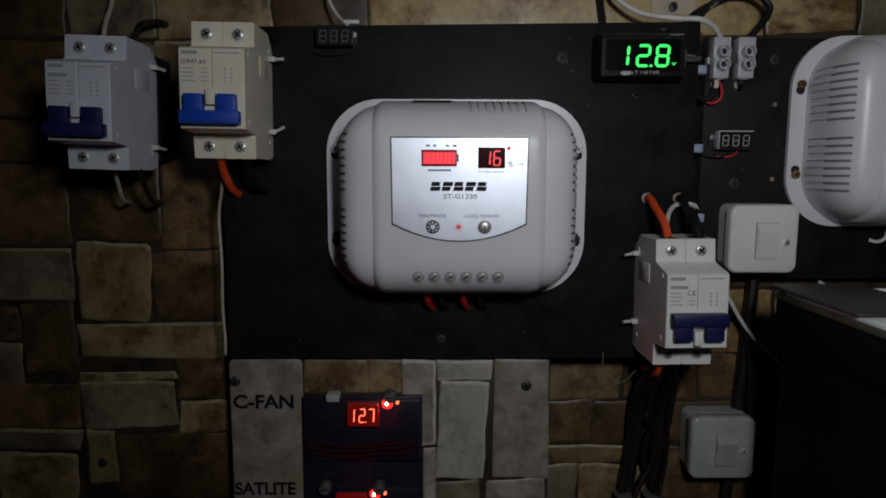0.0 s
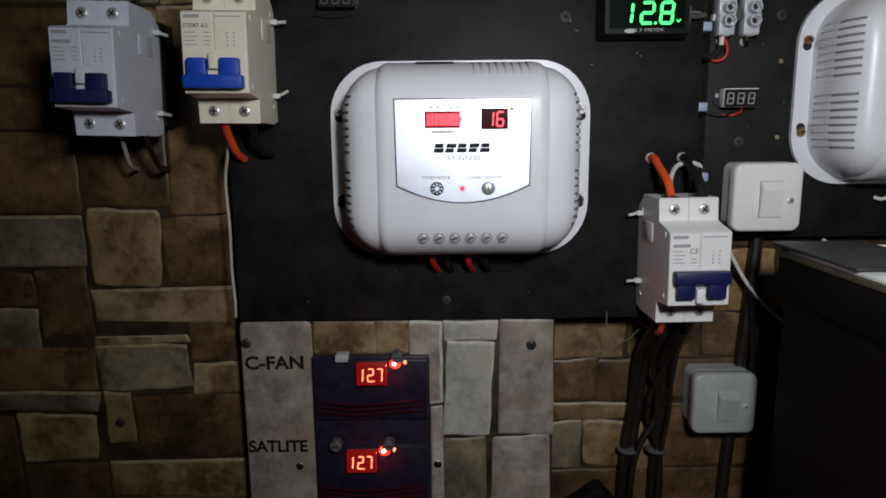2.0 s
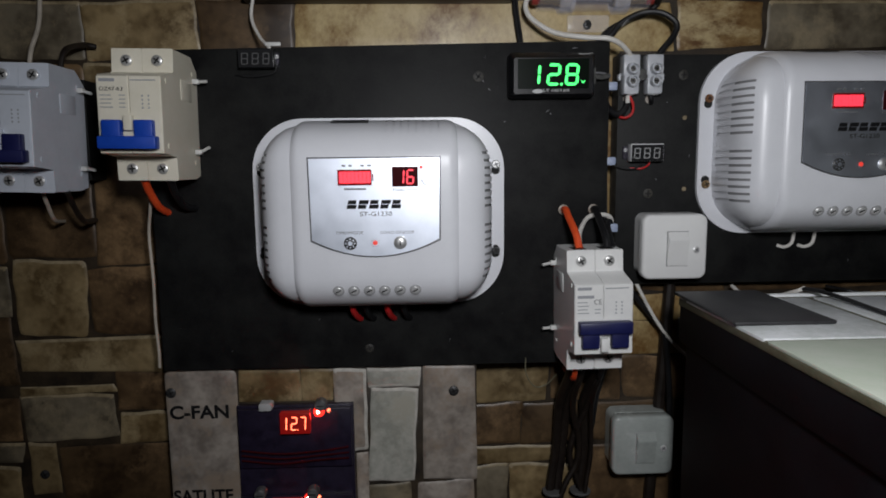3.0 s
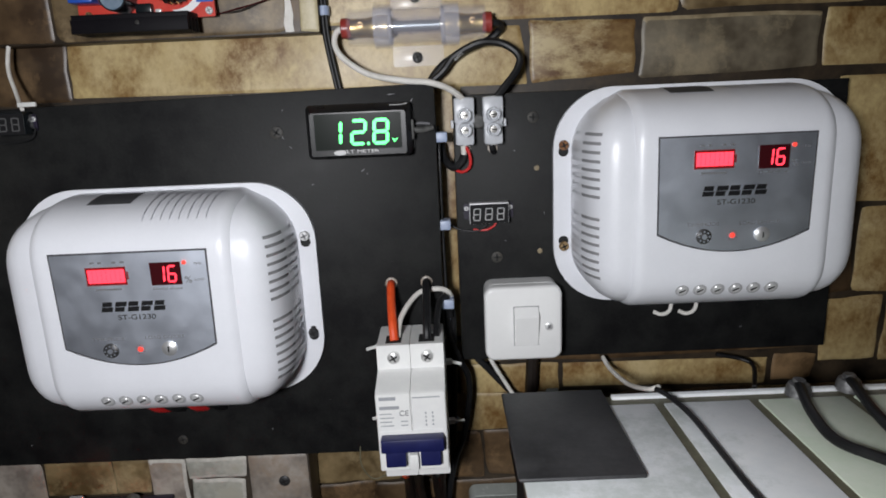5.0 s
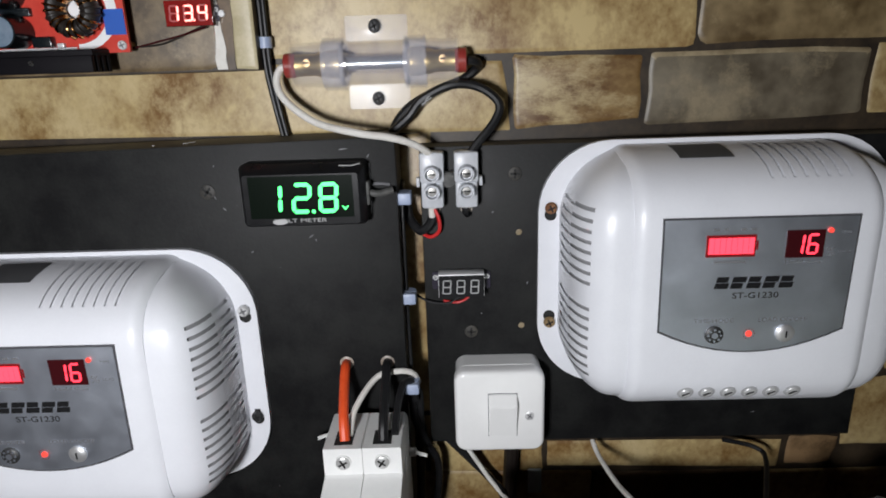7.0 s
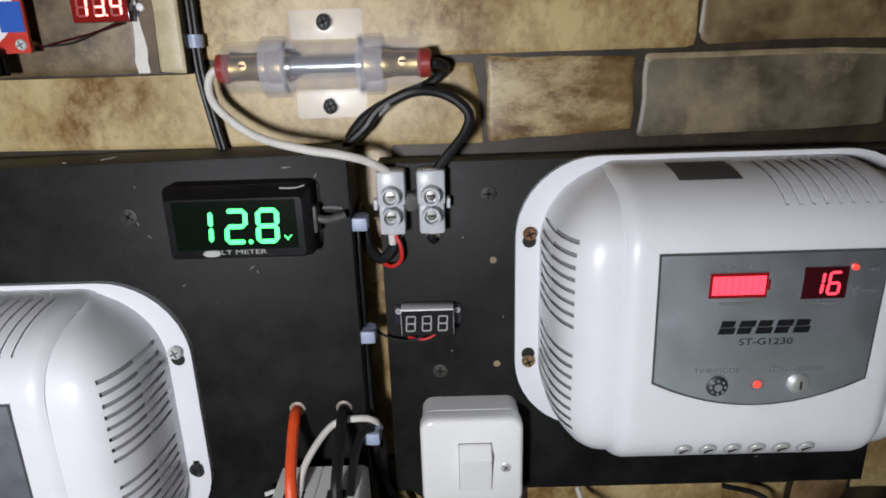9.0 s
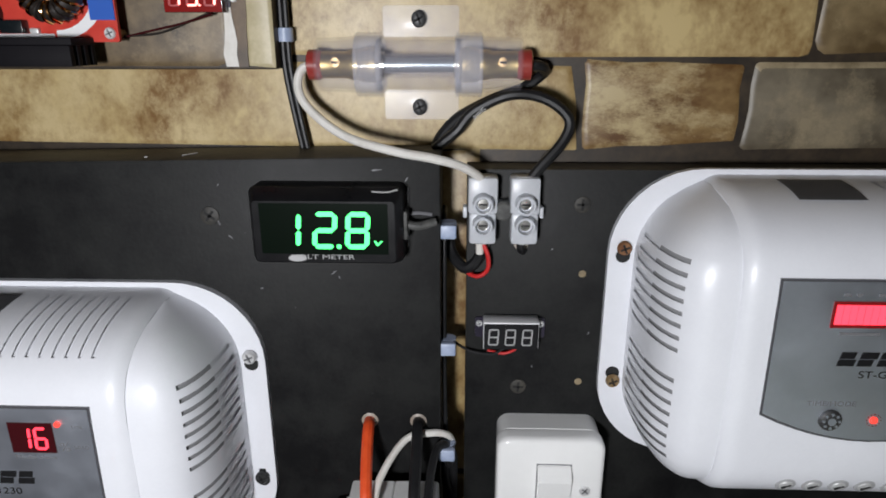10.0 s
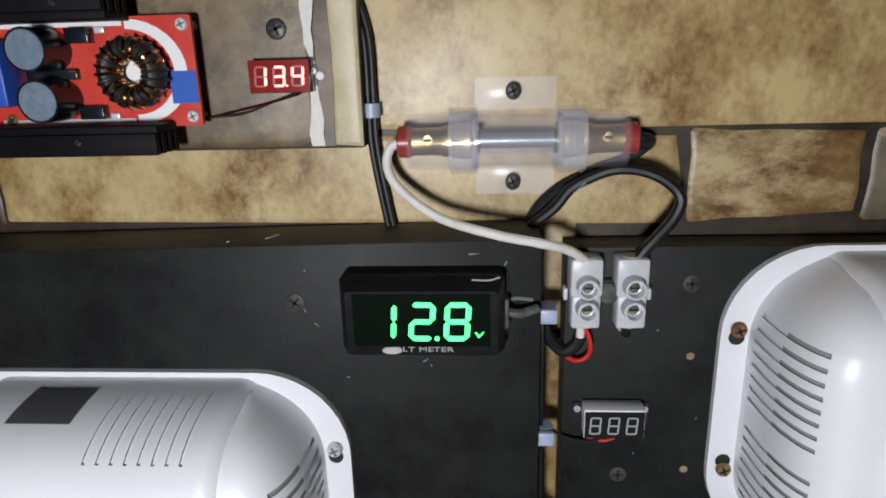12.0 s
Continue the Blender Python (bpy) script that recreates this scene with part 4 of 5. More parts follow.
cable("white_wire", [(0.1230, -0.0135, 1.5262), (0.1161, -0.014, 1.5249), (0.1142, -0.0155, 1.5181), (0.1187, -0.018, 1.5101), (0.1327, -0.023, 1.5008), (0.1523, -0.03, 1.4963), (0.1659, -0.0345, 1.4947), (0.1769, -0.03, 1.4907), (0.1844, -0.024, 1.4842), (0.1837, -0.0221, 1.478)], 0.0017, M_WHITEWIRE, "white wire from fuse holder to terminal block")
cable("white_wire", [(0.1837, -0.0221, 1.4615), (0.1838, -0.021, 1.4545)], 0.0016, M_WHITEWIRE, "short white wire end below terminal block")
loop = cable("black_cable", [(0.1655, -0.011, 1.4940), (0.1690, -0.0115, 1.4970), (0.1745, -0.012, 1.5017), (0.181, -0.012, 1.5091), (0.1946, -0.014, 1.5153), (0.207, -0.018, 1.5143), (0.216, -0.02, 1.5074), (0.2145, -0.021, 1.4993), (0.2055, -0.022, 1.4884), (0.1997, -0.0221, 1.48)], 0.0021, M_BLACKWIRE, "thick black cable looping to terminal block")
mark = writing("lettering", "AWG", 0.0016, -0.0030, 0.0, -0.0008, M_DEADSEG, loop, 0.0058)
mark.location = (0.0173, -0.0035, 0.0145)
mark.rotation_euler = (0, -radians(41), 0)
cable("black_cable", [(0.2000, -0.0135, 1.5260), (0.2045, -0.0132, 1.5258), (0.2072, -0.0105, 1.5248), (0.2070, -0.0065, 1.5225), (0.1998, -0.0045, 1.5171), (0.1884, -0.0045, 1.5129), (0.1757, -0.0045, 1.5064), (0.1690, -0.0045, 1.5000), (0.1655, -0.0045, 1.4942)], 0.0021, M_BLACKWIRE, "thick black cable leaving the fuse holder")
cable("red_wire", [(0.1838, -0.0215, 1.4610), (0.1870, -0.0225, 1.4540), (0.1868, -0.0220, 1.4475), (0.1820, -0.0205, 1.4445), (0.1750, -0.0160, 1.4480), (0.1715, -0.0120, 1.4520)], 0.0009, M_REDWIRE, "thin red wire below terminal block")
cable("black_wire", [(0.1850, -0.0180, 1.4585), (0.1830, -0.0190, 1.4510), (0.1780, -0.0180, 1.4470), (0.1725, -0.0130, 1.4520), (0.1712, -0.010, 1.4600)], 0.0024, M_BLACKWIRE, "black wire bending behind the board")
cable("black_wire", [(0.1997, -0.0215, 1.4610), (0.1998, -0.0222, 1.4570), (0.2010, -0.0190, 1.4548)], 0.0016, M_BLACKWIRE, "short black wire into a chipped hole")
cable("black_cable", [(0.1708, -0.024, 1.3720), (0.1718, -0.023, 1.3640), (0.1735, -0.022, 1.3565), (0.1728, -0.021, 1.3200), (0.1714, -0.020, 1.2900), (0.1690, -0.018, 1.2600), (0.1650, -0.015, 1.2200)], 0.0022, M_BLACKWIRE, "black cable clipped along the board edge")
cable("black_wire", [(0.1722, -0.0180, 1.4150), (0.1800, -0.0190, 1.4105), (0.1900, -0.0200, 1.4095), (0.1960, -0.0195, 1.4130)], 0.0006, M_BLACKWIRE, "thin black lead of the small meter")
cable("red_wire", [(0.1880, -0.0180, 1.4100), (0.1950, -0.0200, 1.4098), (0.2000, -0.0195, 1.4120), (0.2015, -0.0190, 1.4150)], 0.0006, M_REDWIRE, "thin red lead of the small meter")
cable("black_cable", [(0.1706, -0.0250, 1.3700), (0.1706, -0.0240, 1.3480), (0.1770, -0.0220, 1.3294), (0.1816, -0.0200, 1.3180), (0.1818, -0.0200, 1.3032), (0.1776, -0.0200, 1.2784), (0.1716, -0.0180, 1.2601), (0.1660, -0.0120, 1.2300)], 0.0020, M_BLACKWIRE, "black cable bowing past a circuit breaker")
for z in (1.2880, 1.3560):
    solid("nylon_tie", lathe([(0, 0.0030), (0.0004, 0.0034), (0.0016, 0.0034), (0.0020, 0.0030)], (0, 0, 0), (0, 0, 1), 14), M_CLIP, "pale blue tape round a black cable", "cable tie", (0.1722, -0.0205, z), "cable ties")
cable("black_cable", [(0.1695, -0.0080, 1.4700), (0.1697, -0.0210, 1.4620), (0.1697, -0.0220, 1.4100), (0.1704, -0.0230, 1.3700)], 0.0010, M_BLACKWIRE, "thin black cable clipped along the board edge")
# breaker feed wires
cable("red_wire", [(0.1386, -0.0300, 1.3826), (0.1388, -0.0360, 1.3826), (0.1392, -0.0440, 1.3780), (0.1405, -0.0580, 1.3690), (0.1414, -0.0640, 1.3600)], 0.0024, M_ORANGE, "bright red-orange wire into a circuit breaker")
cable("black_wire", [(0.1591, -0.0300, 1.3826), (0.1592, -0.0360, 1.3826), (0.1592, -0.0450, 1.3770), (0.1592, -0.0590, 1.3680), (0.1592, -0.0640, 1.3600)], 0.0024, M_BLACKWIRE, "black wire into a circuit breaker")
cable("white_wire", [(0.1430, -0.0600, 1.3600), (0.1450, -0.0500, 1.3690), (0.1540, -0.0360, 1.3775), (0.1650, -0.0330, 1.3790), (0.1715, -0.0300, 1.3760), (0.1735, -0.0240, 1.3680)], 0.0015, M_WHITEWIRE, "white wire arching behind a circuit breaker")
cable("black_wire", [(0.1640, -0.0600, 1.3600), (0.1650, -0.0480, 1.3690), (0.1670, -0.0380, 1.3740), (0.1705, -0.0330, 1.3730), (0.1720, -0.0280, 1.3600)], 0.0018, M_BLACKWIRE, "black wire arching behind a circuit breaker")
clip = thing("cable_clip", "pale blue plastic cable clip at the board edge", "cable clip", 0.1712, -0.0300, 1.3700, "cable clips")
part("saddle", rod((0, 0, -0.0028), (0, 0, 0.0028), 0.0034, 14), M_CLIP, clip)
part("nail", box(-0.0034, 0.0034, -0.0064, -0.0030, -0.0028, 0.0028, 0.0008), M_CLIP, clip)
for dx, dz, m, lab in ((0.1414, 0.0, M_ORANGE, "red wire leaving a circuit breaker"), (0.1592, 0.0, M_BLACKWIRE, "black wire leaving a circuit breaker")):
    cable("breaker_wire", [(dx, -0.0600, 1.2830), (dx, -0.0580, 1.2770), (dx + 0.0010, -0.0500, 1.2700), (dx + 0.0030, -0.0300, 1.2660), (dx + 0.004, -0.0100, 1.2640)], 0.0019, m, lab)
for x0, x1, x2, y0, r in ((0.1420, 0.1400, 0.1330, -0.0080, 0.0034), (0.1480, 0.1450, 0.1390, -0.0070, 0.0034), (0.1500, 0.1560, 0.1380, -0.0150, 0.0022), (0.1620, 0.1500, 0.1600, -0.0120, 0.0022), (0.1600, 0.1620, 0.1560, -0.0070, 0.0030), (0.1640, 0.1650, 0.1580, -0.0150, 0.0016)):
    cable("black_cable", [(x0, -0.0520, 1.2860), (x0, -0.0420, 1.2700), (x0 - 0.001, y0 - 0.008, 1.2400), (x1, y0, 1.1980), (x2 + 0.002, y0, 1.1500), (x2, y0, 1.0200)], r, M_BROWNWIRE, "dark cable hanging down the stone-print wall", "hanging cables")
for x, z in ((0.1380, 1.1660), (0.1590, 1.1660)):
    th = solid("nylon_tie", lathe([(0, 0.0075), (0.0004, 0.0080), (0.0016, 0.0080), (0.0020, 0.0075)], (0, 0, 0), (0, 0, 1), 14), M_DIMSEG, "dull nylon tie round hanging cables", "cable tie", (x, -0.0095, z), "cable ties")
cable("black_cable", [(0.2240, -0.0080, 1.3400), (0.2210, -0.0080, 1.2800), (0.2180, -0.0060, 1.2200), (0.2130, -0.0060, 1.1500), (0.2080, -0.0060, 1.0200)], 0.0042, M_BROWNWIRE, "thick dark cable behind a rocker switch", "hanging cables")
cable("white_wire", [(0.1930, -0.006, 1.3340), (0.1962, -0.015, 1.3262), (0.2045, -0.015, 1.3110), (0.2120, -0.015, 1.2985), (0.2226, -0.015, 1.2844), (0.2391, -0.014, 1.2691), (0.2700, -0.012, 1.2450)], 0.0013, M_WHITEWIRE, "white wire below the black board")
cable("black_wire", [(0.1830, -0.008, 1.3320), (0.1861, -0.013, 1.3290), (0.1990, -0.013, 1.3140), (0.2110, -0.013, 1.2995), (0.2180, -0.014, 1.2880), (0.2230, -0.014, 1.2500), (0.2260, -0.012, 1.2000)], 0.0022, M_BLACKWIRE, "black wire below the black board")
cable("white_wire", [(0.2664, -0.014, 1.3243), (0.2681, -0.025, 1.3213), (0.2718, -0.05, 1.3228), (0.2745, -0.076, 1.3318), (0.2785, -0.0822, 1.3358)], 0.0013, M_WHITEWIRE, "white wire from the board to the battery")
cable("black_wire", [(0.338, -0.012, 1.3222), (0.354, -0.015, 1.3191), (0.3557, -0.025, 1.3185), (0.3342, -0.07, 1.3274)], 0.0013, M_BLACKWIRE, "thin black wire from the board to the battery")
for i, dx in enumerate((0.0, 0.0150)):
    cable("white_wire", [(0.3050 + dx, -0.0230, 1.3640), (0.3040 + dx, -0.0220, 1.3560), (0.3000 + dx, -0.0200, 1.3530), (0.2960 + dx, -0.0175, 1.3540)], 0.0012, M_WHITEWIRE, "short pale wire under a charge controller")
for dx, m, lab in ((-0.0050, M_REDWIRE, "red wire under a charge controller"), (0.0180, M_REDWIRE, "red wire under a charge controller"), (0.0040, M_BLACKWIRE, "black wire under a charge controller"), (0.0290, M_BLACKWIRE, "black wire under a charge controller")):
    cable("controller_wire", [(dx, -0.0460, 1.3240), (dx, -0.0450, 1.3190), (dx + 0.0015, -0.0380, 1.3130), (dx + 0.0035, -0.0300, 1.3090)], 0.0021, m, lab)
cable("thin_wire", [(0.1130, -0.0310, 1.2790), (0.1132, -0.0330, 1.2680), (0.1190, -0.0340, 1.2590), (0.1270, -0.0340, 1.2600), (0.1340, -0.0360, 1.2680)], 0.0004, M_SEAM, "thin dingy wire looping under the black board")
solid("paper_tag", prism(rounded(0.0080, 0.0165, 0.0008, 3), 0.0, -0.0006), M_GREYSWITCH, "small pale tag on the stone-print wall", "tag", (0.2365, -0.0022, 1.2905))
# dark box of unknown use
solid("junction_box", prism([(0.0, 0.0), (0.0, 0.0560), (0.0330, 0.0790), (0.0370, 0.0790), (0.0560, 0.0560), (0.0560, 0.0)], 0.0, -0.0140, 0.0020), M_BATTERY, "black plastic box low on the stone-print wall", "box", (0.0820, -0.0030, 1.0600))
# wires of the two breakers on the left
cable("red_wire", [(-0.1274, -0.064, 1.4072), (-0.1287, -0.055, 1.3994), (-0.1285, -0.042, 1.3888), (-0.1277, -0.03, 1.3842)], 0.0024, M_ORANGE, "red wire below the cream circuit breaker")
cable("black_wire", [(-0.1117, -0.064, 1.4063), (-0.1126, -0.055, 1.3978), (-0.1124, -0.042, 1.3895), (-0.1095, -0.03, 1.3867)], 0.0024, M_BLACKWIRE, "black wire below the cream circuit breaker")
cable("white_wire", [(-0.1320, -0.0500, 1.4080), (-0.1350, -0.0400, 1.3900), (-0.1400, -0.0330, 1.3700), (-0.1395, -0.0325, 1.3400), (-0.1400, -0.0325, 1.3100), (-0.1392, -0.0325, 1.2900), (-0.1395, -0.0325, 1.2780)], 0.0010, M_DULLWIRE, "thin white wire along the board edge")
cable("white_wire", [(-0.2080, -0.0330, 1.4760), (-0.2085, -0.0280, 1.4900), (-0.2092, -0.0150, 1.5100), (-0.2100, -0.0080, 1.5400)], 0.0014, M_DULLWIRE, "white wire above the white circuit breaker")
cable("black_wire", [(-0.1890, -0.0330, 1.4760), (-0.1870, -0.0280, 1.4900), (-0.1830, -0.0120, 1.4960), (-0.1780, -0.0060, 1.4960)], 0.0018, M_BROWNWIRE, "dark wire above the white circuit breaker")
cable("white_wire", [(-0.197, -0.05, 1.3994), (-0.1992, -0.042, 1.391), (-0.2023, -0.03, 1.3804), (-0.2093, -0.006, 1.3772)], 0.0013, M_DULLWIRE, "thin wire below the white circuit breaker")
cable("black_wire", [(-0.1816, -0.05, 1.3994), (-0.1825, -0.042, 1.3894), (-0.1831, -0.03, 1.3794), (-0.1877, -0.006, 1.378)], 0.0018, M_BROWNWIRE, "dark wire below the white circuit breaker")
cable("white_wire", [(-0.0660, -0.0100, 1.5400), (-0.0700, -0.0150, 1.5150), (-0.0640, -0.0220, 1.5000), (-0.0550, -0.0330, 1.4900)], 0.0011, M_WHITEWIRE, "thin white lead of a small meter")
solid("nylon_tie", box(-0.0050, 0.0050, -0.0010, 0.0010, -0.0012, 0.0012, 0.0004), M_TIE, "milky nylon tie on a thin wire", "cable tie", (-0.0530, -0.0315, 1.4925))
cable("black_wire", [(-0.0500, -0.0320, 1.4800), (-0.0540, -0.0320, 1.4740), (-0.0680, -0.0320, 1.4720), (-0.0780, -0.0320, 1.4735)], 0.0006, M_BLACKWIRE, "thin dark lead of a small meter")


# ---- wallpapered panel with the power modules ----
lower = solid("module_panel", box(-0.1400, 0.0790, P_FACE + 0.0012, -0.002, 1.0300, 1.2735, 0.0008), M_JOINT, "panel papered with stone print carrying power modules", "panel")


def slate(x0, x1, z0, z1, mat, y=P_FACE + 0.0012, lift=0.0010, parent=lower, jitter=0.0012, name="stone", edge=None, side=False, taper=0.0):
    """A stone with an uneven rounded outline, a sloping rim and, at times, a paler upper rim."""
    w, h = (x1 - x0) / 2, (z1 - z0) / 2
    cx, cz = (x0 + x1) / 2, (z0 + z1) / 2
    c = min(w, h) * random.uniform(0.05, 0.15)
    lean = [random.uniform(-jitter, jitter) * 1.4 for i in range(4)]
    ph = [random.uniform(0, 6.28) for i in range(4)]
    out = []
    for sx, sz, a0 in ((1, 1, 0), (-1, 1, 90), (-1, -1, 180), (1, -1, 270)):
        along_x = sx * sz < 0
        for k in range(3):
            a = math.radians(a0 + 45 * k)
            out.append((sx * (w - c) + c * math.cos(a), sz * (h - c) + c * math.sin(a)))
        for k in range(1, 4):
            if k == 1:
                first = out[-1]
            f = k / 4
            if not along_x:
                out.append((first[0] - 2 * (w - c) * f * sx, first[1]))
            else:
                out.append((first[0], first[1] - 2 * (h - c) * f * sz))
    n = len(out)
    pts = []
    for i, (p, q) in enumerate(out):
        wave = jitter * 0.45 * (math.sin(p * 190 + ph[0]) + math.sin(q * 230 + ph[1])) + random.uniform(-jitter, jitter) * 0.22
        u, v = p / w, q / h
        dx = (lean[0] if u > 0 else lean[1]) * v * 0.6
        dz = (lean[2] if v > 0 else lean[3]) * u * 0.6
        dx -= taper * (1 - v) / 2 if u > 0 else 0.0
        pts.append((cx + p + dx - wave * u * 0.5, cz + q + dz - wave * v * 0.5))
    bm = bmesh.new()
    k = min(0.0022, min(w, h) * 0.3)
    rings = []
    for inset, dep in ((0.0, 0.0002), (0.0, -lift * 0.25), (k * 0.45, -lift * 0.8), (k, -lift)):
        rings.append([bm.verts.new((cx + (p - cx) * (1 - inset / w), y + dep, cz + (q - cz) * (1 - inset / h))) for p, q in pts])
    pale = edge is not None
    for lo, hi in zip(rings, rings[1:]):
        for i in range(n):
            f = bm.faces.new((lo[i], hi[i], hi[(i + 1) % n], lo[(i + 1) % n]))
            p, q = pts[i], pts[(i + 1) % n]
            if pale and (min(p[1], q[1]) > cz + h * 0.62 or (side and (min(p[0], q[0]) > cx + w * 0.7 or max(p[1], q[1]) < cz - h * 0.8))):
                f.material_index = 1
    bm.faces.new(list(reversed(rings[-1])))
    return part(name, bm, [mat, edge] if pale else mat, parent)


slate(-0.1394, -0.0897, 1.0320, 1.2726, M_PLANK, jitter=0.0005)
slate(-0.0890, -0.0455, 1.2490, 1.2722, M_STONE_OLIVE, jitter=0.0005)
slate(-0.0452, -0.0225, 1.2490, 1.2722, M_STONE_OLIVE, jitter=0.0005)
slate(-0.0220, 0.0010, 1.2110, 1.2718, M_PLANK, jitter=0.0016, edge=M_TORN, side=True)
slate(0.0018, 0.0388, 1.2582, 1.2720, M_PALESTONE, edge=M_TORN, side=True)
slate(0.0022, 0.0385, 1.1870, 1.2568, M_PALESTONE, jitter=0.0020, edge=M_TORN, side=True, taper=0.0055)
slate(0.0406, 0.0784, 1.1875, 1.2726, M_PLANK, jitter=0.0009)
slate(0.0350, 0.0780, 1.0320, 1.1862, M_PLANK, jitter=0.0014)
slate(0.0020, 0.0320, 1.0320, 1.1850, M_STONE_GREY, jitter=0.0018)
slate(-0.0082, 0.0010, 1.0320, 1.2095, M_PLANK, jitter=0.0004)
PF = P_FACE - 0.0001
writing("lettering", "C-FAN", 0.0092, -0.1375, PF, 1.2385, M_INK, lower, 0.0410, bold=0.0004)
writing("lettering", "SATLITE", 0.0086, -0.1385, PF, 1.1762, M_INK, lower, 0.0420, bold=0.0004)
writing("lettering", "TV-", 0.0100, -0.1335, PF, 1.1215, M_INK, lower, 0.0235, bold=0.0004)
for dx in (0.0, 0.0065):
    part("smudged_letter", box(-0.1080 + dx, -0.1035 + dx, PF - 0.0002, PF, 1.1215, 1.1275), M_GREYINK, lower)
for i, (x, z, m) in enumerate(((-0.1357, 1.2575, M_DARKSCREW), (0.0625, 1.2543, M_DARKSCREW), (-0.1028, 1.1650, M_CHROME), (-0.0035, 1.1655, M_CHROME))):
    screw(lower, x, PF, z, 0.0036 if i < 2 else 0.0028, m, "panel_screw", dome=0.3)

pm = thing("power_module", "dark circuit board of three power modules with red figures", "circuit board", -0.0490, PF, 1.2480)
part("circuit_board", box(-0.0405, 0.0405, -0.0050, -0.0004, -0.2150, 0.0005, 0.0006), M_PCBDARK, pm)
for zz, dx, top in ((0.0, 0.0, True), (-0.0640, -0.0088, False), (-0.1130, -0.0040, False)):
    mod = part("module", box(-0.0390, 0.0390, -0.0085, -0.0050, zz - 0.0440, zz - 0.0010, 0.0006), M_PCBDARK, pm)
    part("display", box(-0.0090 + dx, 0.0115 + dx, -0.0140, -0.0085, zz - 0.0170, zz - 0.0020, 0.0004), M_REDDISPLAY, mod, "red-lit figure display")
    for i, ch in enumerate("127"):
        figure(mod, M_ORANGERED, "glowing red figure", ch, -0.0078 + dx + 0.0060 * i - (0.001 if i == 0 else 0), -0.0140, zz - 0.0144, 0.0044, 0.0098, 0.06, 0.2, i == 1)
    for ax, az in ((0.0166, -0.0030), (0.0240, -0.0022)):
        part("led", lathe([(0, 0.0011), (0.0020, 0.0010), (0.0026, 0.0001)], (ax + dx, -0.0085, zz + az), (0, -1, 0), 10), M_REDHOT if ax < 0.02 else M_ORANGERED, mod, "bright red light")
    # added glowing disc, paints the red halo round the LED
    part("led_halo", lathe([(0, 0.0040), (0.0008, 0.0037), (0.0011, 0.0012)], (0.0172 + dx, -0.0085, zz - 0.0032), (0, -1, 0), 14), M_REDGLOW, mod, "painted red halo round a light")
    if top:
        part("socket", prism(rounded(0.0088, 0.0052, 0.0012, 3, -0.0188, 0.0020), -0.0050, -0.0130, 0.0004), M_DEADSEG, mod, "pale plug socket")
    for xx in ((0.0190,) if top else (-0.0250, 0.0115)):
        kb = part("trimmer", lathe([(0, 0.0042), (0.0060, 0.0040), (0.0068, 0.0034), (0.0069, 0.0002)], (xx, -0.0085, zz + 0.0030), (0, -1, 0), 18), M_LEAD, mod, "round grey trimmer")
        part("slot", box(xx - 0.0024, xx + 0.0024, -0.0157, -0.0152, zz + 0.0026, zz + 0.0034), M_INNER, kb)
    for i in range(3):
        part("wire", tube([(-0.0370, -0.0100, zz - 0.0300 - 0.0036 * i), (-0.0100, -0.0120, zz - 0.0320 - 0.0036 * i), (0.0150, -0.0115, zz - 0.0310 - 0.0032 * i), (0.0370, -0.0100, zz - 0.0290 - 0.0040 * i)], 0.0007, 6), M_REDGLASS, mod, "thin dark red wire")

# ---- upper wallpapered panel with the red converter board ----
upper = solid("converter_panel", box(-0.0760, 0.1062, T_FACE + 0.0012, -0.002, 1.5245, 1.6400, 0.0008), M_JOINT, "panel papered with stone print carrying a converter", "panel")
TY = T_FACE + 0.0012
slate(-0.0400, 0.0892, 1.5256, 1.6390, M_PANELBROWN, TY, parent=upper, jitter=0.0004)


def torn(x0, x1, z0, z1, mat, wave, y):
    """A strip of torn paper with ragged long edges."""
    n = 26
    lf, rt = [], []
    for i in range(n + 1):
        q = z0 + (z1 - z0) * i / n
        lf.append((x0 + wave * math.sin(i * 0.7 + x0 * 900) + random.uniform(-wave, wave) * 0.6, q))
        rt.append((x1 + wave * math.sin(i * 0.45 + x1 * 700) + random.uniform(-wave, wave) * 0.5, q))
    part("torn_strip", prism(lf + rt[::-1], y, y - 0.0005), mat, upper)


torn(0.0882, 0.0915, 1.5256, 1.6390, M_PAPER, 0.0009, TY - 0.0011)
torn(0.0915, 0.0964, 1.5256, 1.6390, M_STONE_BROWN, 0.0006, TY - 0.0008)
slate(0.0958, 0.1060, 1.5256, 1.6390, M_CREAMPRINT, TY, parent=upper, jitter=0.0005)
slate(-0.0750, -0.0420, 1.5256, 1.6390, M_STONE_BROWN, TY, parent=upper, jitter=0.0006)
screw(upper, 0.0784, T_FACE, 1.5655, 0.0036, M_DARKSCREW, "panel_screw", dome=0.25)
cv = thing("power_converter", "red circuit board converter with copper coil and capacitors", "circuit board", 0.0170, T_FACE, 1.5525)
part("circuit_board", prism(rounded(0.0735, 0.0360, 0.0008, 2, -0.0012, 0.0), -0.0070, -0.0086), M_PCBRED, cv)
for sx in (-1, 1):
    for sz in (-1, 1):
        st = part("standoff", rod((sx * 0.0325, 0, sz * 0.0150), (sx * 0.0325, -0.0070, sz * 0.0150), 0.0018, 8), M_BRASS, cv)
        screw(st, sx * 0.0325, -0.0086, sz * 0.0150, 0.0021, M_BRASS if sx < 0 else M_PALESCREW, "board_screw", dome=0.5)
